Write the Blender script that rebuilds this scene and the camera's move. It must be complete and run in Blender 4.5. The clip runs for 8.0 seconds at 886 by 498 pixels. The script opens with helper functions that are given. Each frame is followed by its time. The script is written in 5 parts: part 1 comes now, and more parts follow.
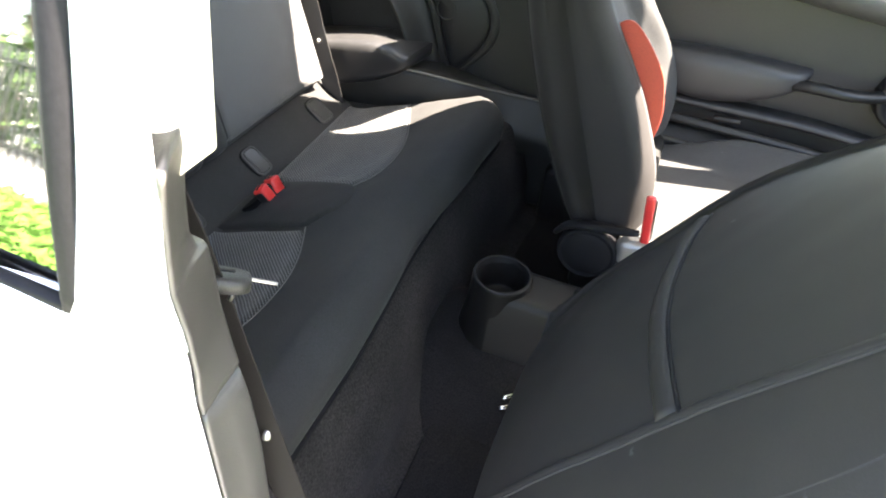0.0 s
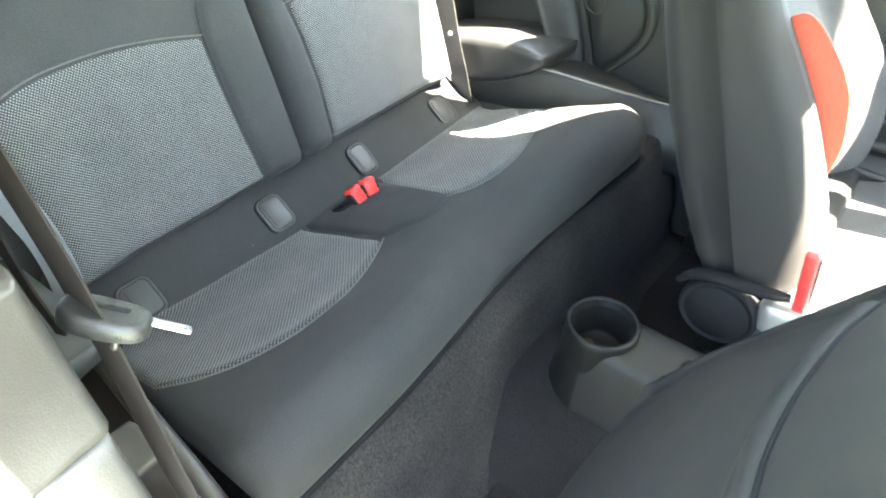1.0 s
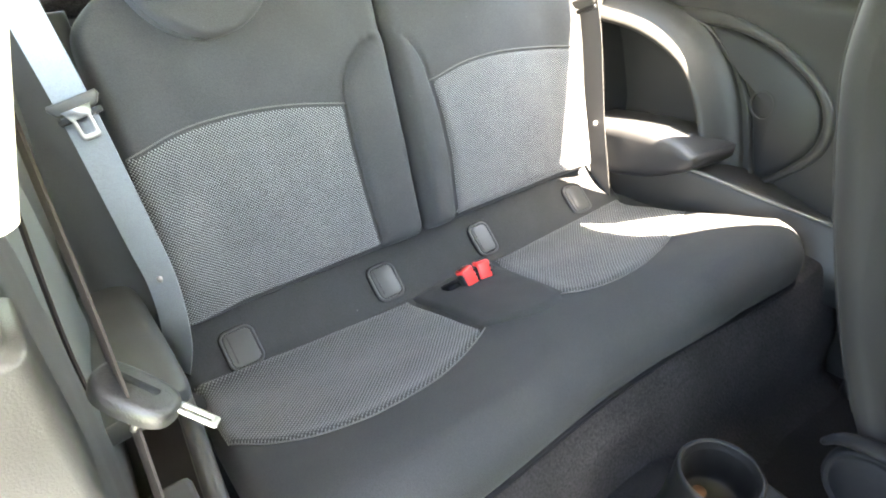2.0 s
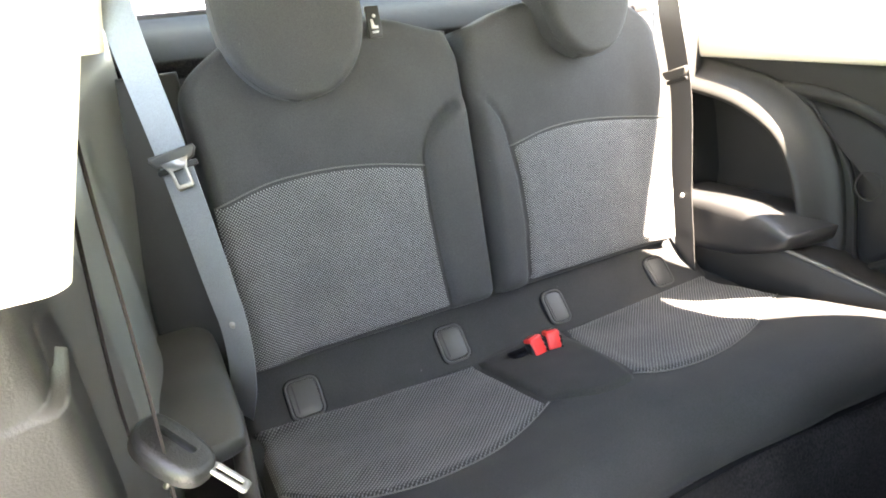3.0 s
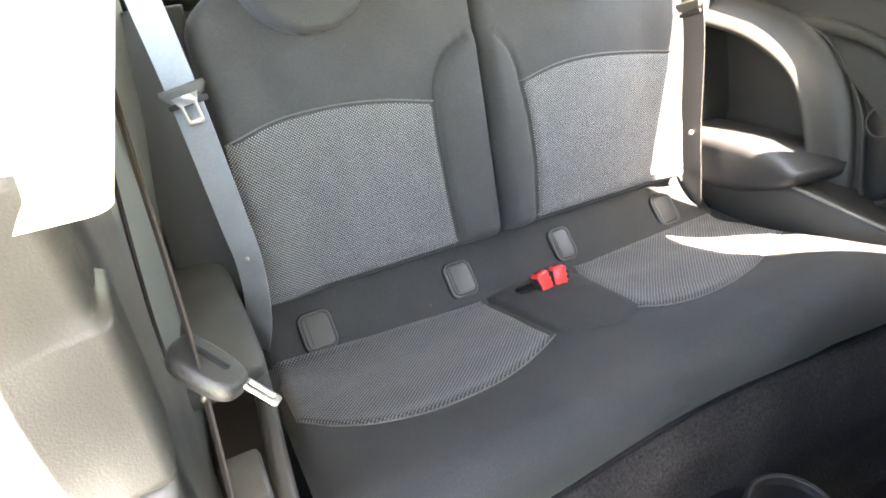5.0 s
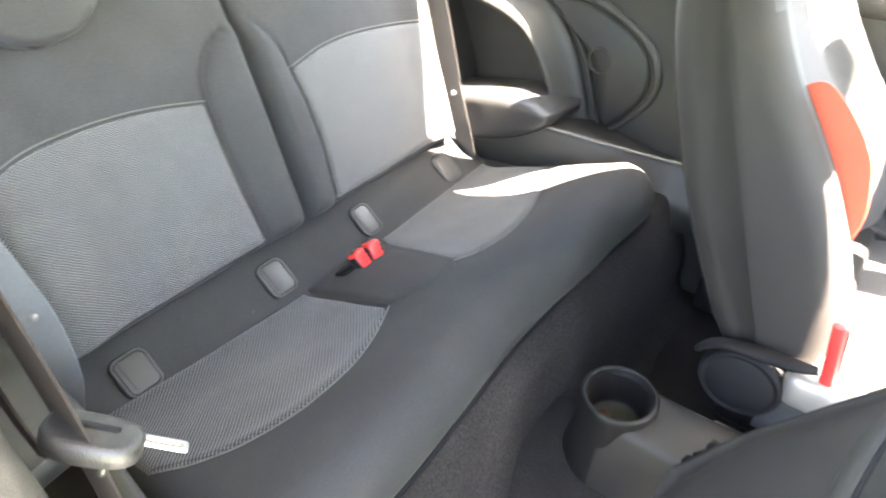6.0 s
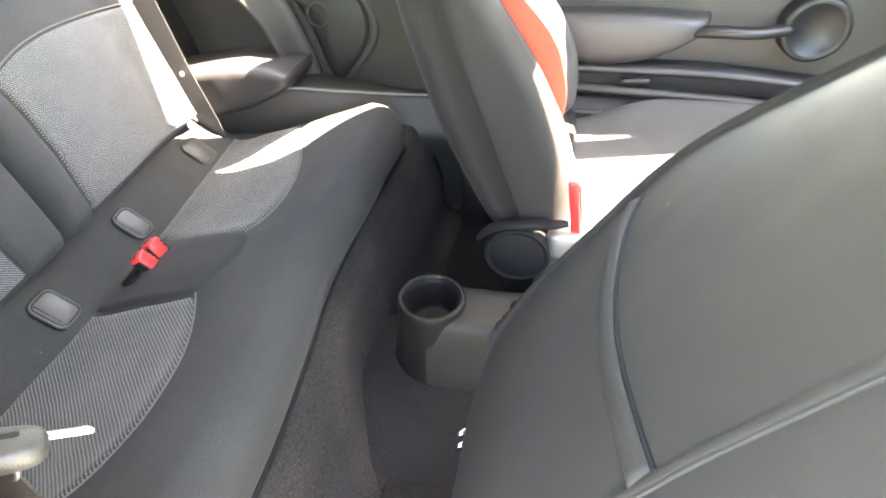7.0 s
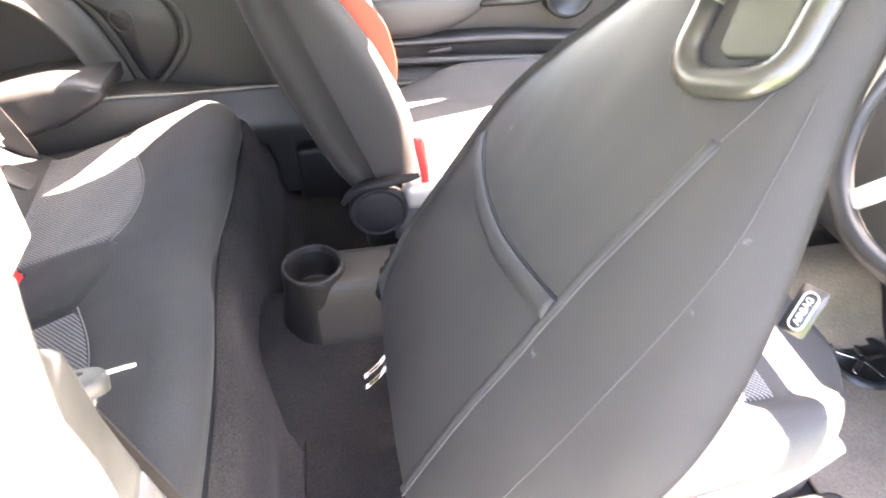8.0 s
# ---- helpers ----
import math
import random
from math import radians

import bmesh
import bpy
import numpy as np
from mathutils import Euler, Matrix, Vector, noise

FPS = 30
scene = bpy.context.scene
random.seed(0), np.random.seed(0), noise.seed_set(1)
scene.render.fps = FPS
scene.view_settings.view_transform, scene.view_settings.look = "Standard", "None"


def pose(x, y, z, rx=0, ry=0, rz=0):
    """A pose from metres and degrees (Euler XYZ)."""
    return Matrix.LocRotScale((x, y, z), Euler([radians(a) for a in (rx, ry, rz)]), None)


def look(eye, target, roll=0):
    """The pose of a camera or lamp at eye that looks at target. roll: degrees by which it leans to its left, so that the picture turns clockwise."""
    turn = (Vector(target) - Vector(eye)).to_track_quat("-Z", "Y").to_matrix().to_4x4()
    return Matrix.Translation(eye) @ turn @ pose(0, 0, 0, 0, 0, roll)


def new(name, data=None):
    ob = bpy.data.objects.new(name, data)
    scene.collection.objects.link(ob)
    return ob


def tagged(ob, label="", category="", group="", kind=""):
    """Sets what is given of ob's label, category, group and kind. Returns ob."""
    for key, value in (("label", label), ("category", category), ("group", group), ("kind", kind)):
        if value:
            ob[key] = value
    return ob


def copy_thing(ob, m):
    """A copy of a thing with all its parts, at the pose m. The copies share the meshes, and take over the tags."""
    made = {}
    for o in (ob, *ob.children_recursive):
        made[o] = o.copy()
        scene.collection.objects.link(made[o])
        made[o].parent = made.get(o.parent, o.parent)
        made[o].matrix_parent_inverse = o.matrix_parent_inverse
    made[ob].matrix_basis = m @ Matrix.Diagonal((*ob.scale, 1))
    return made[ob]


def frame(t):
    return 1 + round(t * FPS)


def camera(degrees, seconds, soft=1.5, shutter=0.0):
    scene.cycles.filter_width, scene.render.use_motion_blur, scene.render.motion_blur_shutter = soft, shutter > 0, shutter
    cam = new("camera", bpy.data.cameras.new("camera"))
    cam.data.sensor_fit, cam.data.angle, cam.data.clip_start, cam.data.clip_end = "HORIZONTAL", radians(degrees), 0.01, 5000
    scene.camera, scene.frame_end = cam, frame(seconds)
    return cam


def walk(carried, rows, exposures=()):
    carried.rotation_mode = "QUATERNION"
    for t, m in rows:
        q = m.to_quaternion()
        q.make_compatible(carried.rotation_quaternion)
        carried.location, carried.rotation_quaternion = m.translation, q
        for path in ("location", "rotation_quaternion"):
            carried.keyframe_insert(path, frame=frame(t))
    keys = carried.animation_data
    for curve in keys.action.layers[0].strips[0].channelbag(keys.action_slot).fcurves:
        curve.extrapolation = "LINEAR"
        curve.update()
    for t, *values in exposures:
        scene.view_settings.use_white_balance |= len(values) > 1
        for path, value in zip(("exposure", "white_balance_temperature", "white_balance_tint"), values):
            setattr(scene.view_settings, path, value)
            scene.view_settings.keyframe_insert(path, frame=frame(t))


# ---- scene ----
cam = camera(71.4, 8.0, soft=1.8, shutter=0.25)
PATH = [
    (0, (0.792, -0.862, 1.292), (0.316, 0.591, 0.003), 5.4),
    (0.5, (0.825, -0.752, 1.261), (0.134, 0.579, -0.062), 3.4),
    (1, (0.85, -0.653, 1.226), (-0.103, 0.522, -0.082), -1.1),
    (1.5, (0.843, -0.599, 1.214), (-0.338, 0.475, 0.009), -1.2),
    (2, (0.833, -0.576, 1.217), (-0.513, 0.386, 0.093), -1.4),
    (2.2, (0.832, -0.57, 1.219), (-0.569, 0.346, 0.124), -1.8),
    (3.3, (0.833, -0.539, 1.225), (-0.764, 0.211, 0.282), -1.8),
    (3.5, (0.833, -0.535, 1.225), (-0.769, 0.187, 0.27), -1.9),
    (4, (0.835, -0.535, 1.219), (-0.736, 0.16, 0.195), -1.8),
    (4.2, (0.837, -0.54, 1.219), (-0.721, 0.161, 0.179), -1.1),
    (5.3, (0.843, -0.575, 1.224), (-0.568, 0.226, 0.055), -2.5),
    (5.5, (0.841, -0.584, 1.225), (-0.491, 0.332, 0.047), -1.7),
    (6, (0.809, -0.623, 1.235), (-0.195, 0.625, 0.037), -1.4),
    (6.5, (0.778, -0.661, 1.231), (0.211, 0.81, 0.001), -2.6),
    (7, (0.804, -0.721, 1.244), (0.498, 0.776, -0.047), -2.0),
    (7.5, (0.788, -0.793, 1.263), (0.743, 0.726, -0.037), -2.0),
    (8, (0.708, -0.867, 1.279), (0.994, 0.614, -0.033), 0.7),
]
walk(cam, [(t, look(eye, target, roll)) for t, eye, target, roll in PATH], [(0.0, 4.56, 7500, 15), (0.5, 4.83, 7400, 12), (1.0, 6.12, 7450, 5), (1.5, 6.39, 7540, 9), (2.0, 6.21, 7750, 13), (3.5, 5.4, 7900, 18), (4.0, 5.58, 7850, 18), (5.5, 6.15, 8050, 18), (6.0, 6.28, 7950, 17), (6.5, 6.08, 8200, 17), (7.0, 6.25, 8350, 19), (7.5, 6.39, 8300, 27), (8.0, 6.38, 8200, 28)])

# ---- world, sun, light ----
world = bpy.data.worlds.new("world")
scene.world = world
world.use_nodes = True
_nt = world.node_tree
_sky = _nt.nodes.new("ShaderNodeTexSky")
_sky.sky_type, _sky.sun_disc = "NISHITA", False
SUN_TO = Vector((0.56, 0.215, 1.0)).normalized()
_sky.dust_density = 1.5
_sky.sun_elevation = math.asin(SUN_TO.z)
_sky.sun_rotation = math.atan2(SUN_TO.x, SUN_TO.y)
_nt.links.new(_sky.outputs[0], _nt.nodes["Background"].inputs[0])
_nt.nodes["Background"].inputs[1].default_value = 0.115
_sun = bpy.data.lights.new("sun", "SUN")
_sun.energy, _sun.angle, _sun.color = 5.0, radians(0.6), (1.0, 0.955, 0.89)
sun = new("sun", _sun)
sun.matrix_world = look(SUN_TO * 20, (0, 0, 0))


# ---- materials ----
def material(name, base, rough=0.6, metal=0.0, grain=0.0, scale=400.0, bump=0.0, stain=0.0, stain_scale=8.0, sheen=0.0, coat=0.0, spec=0.5, marks=None):
    """A surface with fine grain, larger stains and a fine relief."""
    m = bpy.data.materials.new(name)
    m.use_nodes = True
    nt = m.node_tree
    b = nt.nodes["Principled BSDF"]
    b.inputs["Roughness"].default_value, b.inputs["Metallic"].default_value = rough, metal
    b.inputs["Specular IOR Level"].default_value = spec
    b.inputs["Sheen Weight"].default_value, b.inputs["Sheen Roughness"].default_value = sheen, 0.5
    b.inputs["Coat Weight"].default_value, b.inputs["Coat Roughness"].default_value = coat, 0.08
    b.inputs["Base Color"].default_value = (*base, 1)
    co = nt.nodes.new("ShaderNodeTexCoord")
    fine = nt.nodes.new("ShaderNodeTexNoise")
    fine.inputs["Scale"].default_value, fine.inputs["Detail"].default_value = scale, 3
    nt.links.new(co.outputs["Object"], fine.inputs["Vector"])
    wide = nt.nodes.new("ShaderNodeTexNoise")
    wide.inputs["Scale"].default_value, wide.inputs["Detail"].default_value = stain_scale, 6
    nt.links.new(co.outputs["Object"], wide.inputs["Vector"])
    colour = None
    for tex, amount in ((fine, grain), (wide, stain)):
        if amount:
            ramp = nt.nodes.new("ShaderNodeMapRange")
            ramp.inputs["From Min"].default_value, ramp.inputs["From Max"].default_value = 0.3, 0.7
            ramp.inputs["To Min"].default_value, ramp.inputs["To Max"].default_value = 1 - amount, 1 + amount
            nt.links.new(tex.outputs["Fac"], ramp.inputs["Value"])
            mul = nt.nodes.new("ShaderNodeVectorMath")
            mul.operation = "MULTIPLY"
            mul.inputs[0].default_value = base
            if colour:
                nt.links.new(colour, mul.inputs[0])
            nt.links.new(ramp.outputs[0], mul.inputs[1])
            colour = mul.outputs[0]
    if marks:
        # sparse pale scuffs and lint: (scale, threshold, grey)
        spot = nt.nodes.new("ShaderNodeTexNoise")
        spot.inputs["Scale"].default_value, spot.inputs["Detail"].default_value = marks[0], 5
        nt.links.new(co.outputs["Object"], spot.inputs["Vector"])
        cut = nt.nodes.new("ShaderNodeMapRange")
        cut.inputs["From Min"].default_value, cut.inputs["From Max"].default_value = marks[1], marks[1] + 0.05
        nt.links.new(spot.outputs["Fac"], cut.inputs["Value"])
        tone = nt.nodes.new("ShaderNodeMix")
        tone.data_type = "RGBA"
        tone.inputs[6].default_value, tone.inputs[7].default_value = (*base, 1), (marks[2], marks[2], marks[2] * 0.97, 1)
        if colour:
            nt.links.new(colour, tone.inputs[6])
        nt.links.new(cut.outputs[0], tone.inputs[0])
        colour = tone.outputs[2]
    if colour:
        nt.links.new(colour, b.inputs["Base Color"])
    if stain:
        rr = nt.nodes.new("ShaderNodeMapRange")
        rr.inputs["To Min"].default_value, rr.inputs["To Max"].default_value = max(0.02, rough - 0.12), min(1, rough + 0.12)
        nt.links.new(wide.outputs["Fac"], rr.inputs["Value"])
        nt.links.new(rr.outputs[0], b.inputs["Roughness"])
    if bump:
        bp = nt.nodes.new("ShaderNodeBump")
        bp.inputs["Strength"].default_value, bp.inputs["Distance"].default_value = bump, 0.001
        nt.links.new(fine.outputs["Fac"], bp.inputs["Height"])
        nt.links.new(bp.outputs[0], b.inputs["Normal"])
    return m


def mesh_cloth(name, dark, light, pitch, turn=0.0, axes="XY", cross=1.0, wander_by=0.5):
    """A two-tone woven mesh: pale threads in a diagonal grid over a black ground."""
    m = material(name, dark, rough=0.85, sheen=0.12, bump=0.3, scale=900)
    nt = m.node_tree
    b = nt.nodes["Principled BSDF"]
    co = nt.nodes.new("ShaderNodeTexCoord")
    mp = nt.nodes.new("ShaderNodeMapping")
    if axes == "YZ":
        mp.inputs["Rotation"].default_value = (0, radians(90), 0)
    nt.links.new(co.outputs["Object"], mp.inputs["Vector"])
    rot = nt.nodes.new("ShaderNodeMapping")
    rot.inputs["Rotation"].default_value = (0, 0, radians(turn))
    nt.links.new(mp.outputs[0], rot.inputs["Vector"])
    sep = nt.nodes.new("ShaderNodeSeparateXYZ")
    # uneven threads: the grid wanders by a part of its pitch
    wander = nt.nodes.new("ShaderNodeTexNoise")
    wander.inputs["Scale"].default_value = 0.16 / pitch
    wander.inputs["Detail"].default_value = 2.0
    nt.links.new(co.outputs["Object"], wander.inputs["Vector"])
    shift = nt.nodes.new("ShaderNodeVectorMath")
    shift.operation = "MULTIPLY_ADD"
    shift.inputs[1].default_value = (pitch * wander_by,) * 3
    nt.links.new(wander.outputs["Color"], shift.inputs[0])
    nt.links.new(rot.outputs[0], shift.inputs[2])
    nt.links.new(shift.outputs[0], sep.inputs[0])
    waves = []
    for out in ("X", "Y"):
        k = nt.nodes.new("ShaderNodeMath")
        k.operation = "MULTIPLY"
        k.inputs[1].default_value = 2 * math.pi / pitch
        nt.links.new(sep.outputs[out], k.inputs[0])
        s = nt.nodes.new("ShaderNodeMath")
        s.operation = "SINE"
        nt.links.new(k.outputs[0], s.inputs[0])
        waves.append(s)
    add = nt.nodes.new("ShaderNodeMath")
    weak = nt.nodes.new("ShaderNodeMath")
    weak.operation = "MULTIPLY"
    weak.inputs[1].default_value = cross
    nt.links.new(waves[0].outputs[0], weak.inputs[0])
    nt.links.new(weak.outputs[0], add.inputs[0])
    nt.links.new(waves[1].outputs[0], add.inputs[1])
    rng = nt.nodes.new("ShaderNodeMapRange")
    rng.inputs["From Min"].default_value, rng.inputs["From Max"].default_value = 0.1, 1.25
    nt.links.new(add.outputs[0], rng.inputs["Value"])
    wide = nt.nodes.new("ShaderNodeTexNoise")
    wide.inputs["Scale"].default_value = 25
    nt.links.new(co.outputs["Object"], wide.inputs["Vector"])
    fade = nt.nodes.new("ShaderNodeMapRange")
    fade.inputs["To Min"].default_value, fade.inputs["To Max"].default_value = 0.75, 1.15
    nt.links.new(wide.outputs["Fac"], fade.inputs["Value"])
    k2 = nt.nodes.new("ShaderNodeMath")
    k2.operation = "MULTIPLY"
    nt.links.new(rng.outputs[0], k2.inputs[0])
    nt.links.new(fade.outputs[0], k2.inputs[1])
    mix = nt.nodes.new("ShaderNodeMix")
    mix.data_type = "RGBA"
    mix.inputs[6].default_value, mix.inputs[7].default_value = (*dark, 1), (*light, 1)
    nt.links.new(k2.outputs[0], mix.inputs[0])
    nt.links.new(mix.outputs[2], b.inputs["Base Color"])
    bp = nt.nodes.new("ShaderNodeBump")
    bp.inputs["Strength"].default_value, bp.inputs["Distance"].default_value = 0.6, 0.001
    nt.links.new(add.outputs[0], bp.inputs["Height"])
    nt.links.new(bp.outputs[0], b.inputs["Normal"])
    return m


def glass_material(name, tint, low=0.04, high=0.30):
    m = bpy.data.materials.new(name)
    m.use_nodes = True
    nt = m.node_tree
    nt.nodes.remove(nt.nodes["Principled BSDF"])
    t, g, mix = (nt.nodes.new(n) for n in ("ShaderNodeBsdfTransparent", "ShaderNodeBsdfGlossy", "ShaderNodeMixShader"))
    t.inputs[0].default_value = (*tint, 1)
    g.inputs["Roughness"].default_value = 0.02
    lw, pw, rng = (nt.nodes.new(n) for n in ("ShaderNodeLayerWeight", "ShaderNodeMath", "ShaderNodeMapRange"))
    pw.operation = "POWER"
    pw.inputs[1].default_value = 4.0
    rng.inputs["To Min"].default_value, rng.inputs["To Max"].default_value = low, high
    nt.links.new(lw.outputs["Facing"], pw.inputs[0])
    nt.links.new(pw.outputs[0], rng.inputs["Value"])
    nt.links.new(rng.outputs[0], mix.inputs[0])
    nt.links.new(t.outputs[0], mix.inputs[1])
    nt.links.new(g.outputs[0], mix.inputs[2])
    nt.links.new(mix.outputs[0], nt.nodes["Material Output"].inputs[0])
    return m


CLOTH = material("black_seat_cloth", (0.0345, 0.0347, 0.0352), 0.85, spec=0.28, grain=0.3, scale=700, bump=0.3, stain=0.14, stain_scale=14, sheen=0.03, marks=(95, 0.74, 0.075))
# Same cloth as the backrests, darkened: the bench's shade is in the base.
BENCH_CLOTH_SHADED = material("black_bench_cloth_shaded", (0.0222, 0.0223, 0.0224), 0.87, spec=0.25, grain=0.3, scale=700, bump=0.3, stain=0.14, stain_scale=14, sheen=0.02, marks=(95, 0.74, 0.075))
PANEL_CLOTH = material("plain_panel_cloth", (0.0215, 0.0208, 0.0207), 0.9, spec=0.2, grain=0.25, scale=600, bump=0.2, stain=0.12, stain_scale=14, sheen=0.03)
BRASS = material("worn_brass", (0.16, 0.085, 0.05), 0.5, metal=0.8, stain=0.2, stain_scale=200)
CLOTH_RISER = material("charcoal_riser_carpet", (0.0205, 0.0187, 0.0185), 0.97, grain=0.55, scale=240, bump=0.7, stain=0.3, stain_scale=9, sheen=0.02, spec=0.12)
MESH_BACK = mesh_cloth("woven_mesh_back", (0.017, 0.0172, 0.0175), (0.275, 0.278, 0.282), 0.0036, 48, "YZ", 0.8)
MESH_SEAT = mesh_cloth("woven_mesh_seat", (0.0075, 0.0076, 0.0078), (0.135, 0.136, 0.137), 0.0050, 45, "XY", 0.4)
VINYL = material("charcoal_vinyl", (0.0190, 0.0180, 0.0171), 0.60, grain=0.12, scale=900, bump=0.25, stain=0.12, stain_scale=6, spec=0.20, marks=(34, 0.735, 0.060))
SEAT_GREY = material("grey_seat_shell_cloth", (0.0128, 0.0114, 0.0109), 0.78, spec=0.3, grain=0.15, scale=800, bump=0.25, stain=0.1)
PLASTIC = material("black_grained_plastic", (0.013, 0.013, 0.013), 0.5, grain=0.2, scale=650, bump=0.4, stain=0.15, spec=0.35)
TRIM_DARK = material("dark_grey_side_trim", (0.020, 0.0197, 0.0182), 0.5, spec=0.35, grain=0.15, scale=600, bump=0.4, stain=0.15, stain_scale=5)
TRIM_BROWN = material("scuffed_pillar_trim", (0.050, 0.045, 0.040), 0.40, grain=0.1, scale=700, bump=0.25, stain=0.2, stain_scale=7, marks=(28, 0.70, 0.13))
# Side trim with the open door's daylight put into its paler base.
TRIM_OLIVE_LIT = material("olive_side_trim_lit", (0.098, 0.099, 0.087), 0.45, grain=0.1, scale=700, bump=0.25, stain=0.15, stain_scale=6, marks=(28, 0.72, 0.16))
ARM_GREY = material("armrest_plastic_lightened", (0.043, 0.042, 0.038), 0.48, grain=0.12, scale=700, bump=0.3, stain=0.12, stain_scale=9, spec=0.4, marks=(60, 0.74, 0.12))
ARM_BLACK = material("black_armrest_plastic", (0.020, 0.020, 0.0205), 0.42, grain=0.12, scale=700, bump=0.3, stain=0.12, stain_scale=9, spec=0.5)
# Paler copy of the dark trim: window sky light is put into the base.
DOOR_ROLL_LIT = material("door_roll_lit", (0.050, 0.049, 0.047), 0.5, spec=0.35, grain=0.15, scale=600, bump=0.4, stain=0.15, stain_scale=5)
FOOT = material("grey_pillar_foot_plastic", (0.042, 0.040, 0.036), 0.42, grain=0.1, scale=700, bump=0.25, stain=0.2, stain_scale=7, marks=(28, 0.70, 0.10))
SMOOTH_BLACK = material("smooth_black_plastic", (0.011, 0.011, 0.011), 0.38, stain=0.1, spec=0.3)
COVER_GREY = material("grey_anchor_cover", (0.025, 0.0253, 0.0253), 0.5, grain=0.1, scale=700, bump=0.15, stain=0.1, stain_scale=40)
CREAM = material("cream_pillar_trim", (0.72, 0.66, 0.54), 0.55, grain=0.04, scale=600, bump=0.15, stain=0.04)
# Black webbing whose bluish sky sheen is put into a pale base colour.
WEBBING_SHEEN = material("belt_webbing_sheen", (0.18, 0.197, 0.215), 0.36, grain=0.3, scale=1200, bump=0.3, stain=0.1)
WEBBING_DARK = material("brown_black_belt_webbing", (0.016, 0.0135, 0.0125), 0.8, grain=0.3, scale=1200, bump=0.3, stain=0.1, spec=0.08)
# Lighter copy of the dark webbing: sun on the far belt is in the colour.
WEBBING_FAR_LIT = material("black_belt_webbing_lit", (0.034, 0.033, 0.032), 0.42, grain=0.3, scale=1200, bump=0.3, stain=0.1, spec=0.5)
RED = material("red_buckle_plastic", (0.55, 0.03, 0.028), 0.35, stain=0.1, stain_scale=60)
RED_CLOTH = material("red_card", (0.33, 0.043, 0.020), 0.75, grain=0.15, scale=700, bump=0.2, stain=0.1)
PADDLE = material("olive_grey_plastic", (0.030, 0.031, 0.024), 0.55, spec=0.25, grain=0.1, scale=700, bump=0.2, stain=0.1)
CHROME = material("polished_steel", (0.75, 0.75, 0.76), 0.15, metal=1.0, stain=0.1, stain_scale=60)
SATIN = material("satin_silver_plastic", (0.33, 0.32, 0.31), 0.42, metal=0.7, stain=0.1)
CARPET = material("black_floor_carpet", (0.0125, 0.0110, 0.0110), 0.97, grain=0.6, scale=350, bump=0.8, stain=0.3, sheen=0.03, spec=0.12)
# The footwell's sunlight is put into this beige.
SUNLIT_MAT = material("sunlit_beige_mat", (0.125, 0.098, 0.072), 0.95, grain=0.3, scale=300, bump=0.6, stain=0.2)
PAINT = material("white_car_paint", (0.80, 0.80, 0.79), 0.25, grain=0.0, stain=0.03, coat=0.6)
RUBBER = material("black_rubber_seal", (0.006, 0.006, 0.007), 0.65, grain=0.2, scale=300, bump=0.2, stain=0.1, spec=0.12)
HEADLINER = material("grey_headliner_cloth", (0.42, 0.40, 0.37), 0.95, grain=0.08, scale=500, bump=0.3, stain=0.05)
CUP_BLACK = material("black_cup_holder_plastic", (0.0060, 0.0056, 0.0054), 0.5, grain=0.12, scale=700, bump=0.3, stain=0.15, stain_scale=12, spec=0.2)
CONSOLE = material("matt_console_plastic", (0.0125, 0.0114, 0.0106), 0.55, spec=0.3, grain=0.15, scale=700, bump=0.3, stain=0.15, stain_scale=12)
HANDLE = material("satin_dark_handle", (0.034, 0.033, 0.029), 0.33, metal=0.4, stain=0.1)
THREAD = material("grey_stitching_thread", (0.085, 0.083, 0.08), 0.8, grain=0.2, scale=900)
SEAM = material("dark_seam_thread", (0.014, 0.013, 0.013), 0.8, grain=0.2, scale=900)
GLASS = glass_material("tinted_window_glass", (0.9, 0.94, 0.92))
PRIVACY_GLASS = glass_material("dark_coated_quarter_glass", (0.82, 0.86, 0.84), 0.28, 0.85)
SCREEN_GLASS = glass_material("tinted_windscreen_glass", (0.85, 0.89, 0.87))
DOOR_TRIM = material("brown_grey_door_trim", (0.031, 0.0285, 0.0255), 0.5, spec=0.35, grain=0.15, scale=600, bump=0.4, stain=0.15, stain_scale=5)
DOOR_PAD = material("lilac_grey_door_pad", (0.022, 0.021, 0.0215), 0.5, grain=0.1, scale=700, bump=0.2, stain=0.12, stain_scale=9)
# Darker copy of the seat cloth: the driver cushion's shade is in its base.
CUSHION_SHADED = material("black_cushion_cloth_shaded", (0.017, 0.0175, 0.0185), 0.8, grain=0.25, scale=700, bump=0.3, stain=0.12, stain_scale=14, spec=0.3)
ASPHALT = material("worn_concrete", (0.36, 0.355, 0.348), 0.9, grain=0.5, scale=120, bump=0.8, stain=0.3, stain_scale=0.7)
PAVING = material("pale_paving", (0.36, 0.34, 0.31), 0.9, grain=0.3, scale=60, bump=0.5, stain=0.2, stain_scale=1)
GRASS_M = material("grass_blades", (0.10, 0.22, 0.025), 0.8, grain=0.4, scale=20, stain=0.4, stain_scale=1.5)
LEAF_M = material("hedge_leaves", (0.05, 0.10, 0.02), 0.6, grain=0.5, scale=12, stain=0.4, stain_scale=1.2)
FENCE_M = material("painted_iron_fence", (0.03, 0.035, 0.03), 0.5, grain=0.2, scale=80, bump=0.3, stain=0.2)
WOOD = material("tree_bark", (0.10, 0.075, 0.05), 0.9, grain=0.4, scale=40, bump=0.8, stain=0.3)
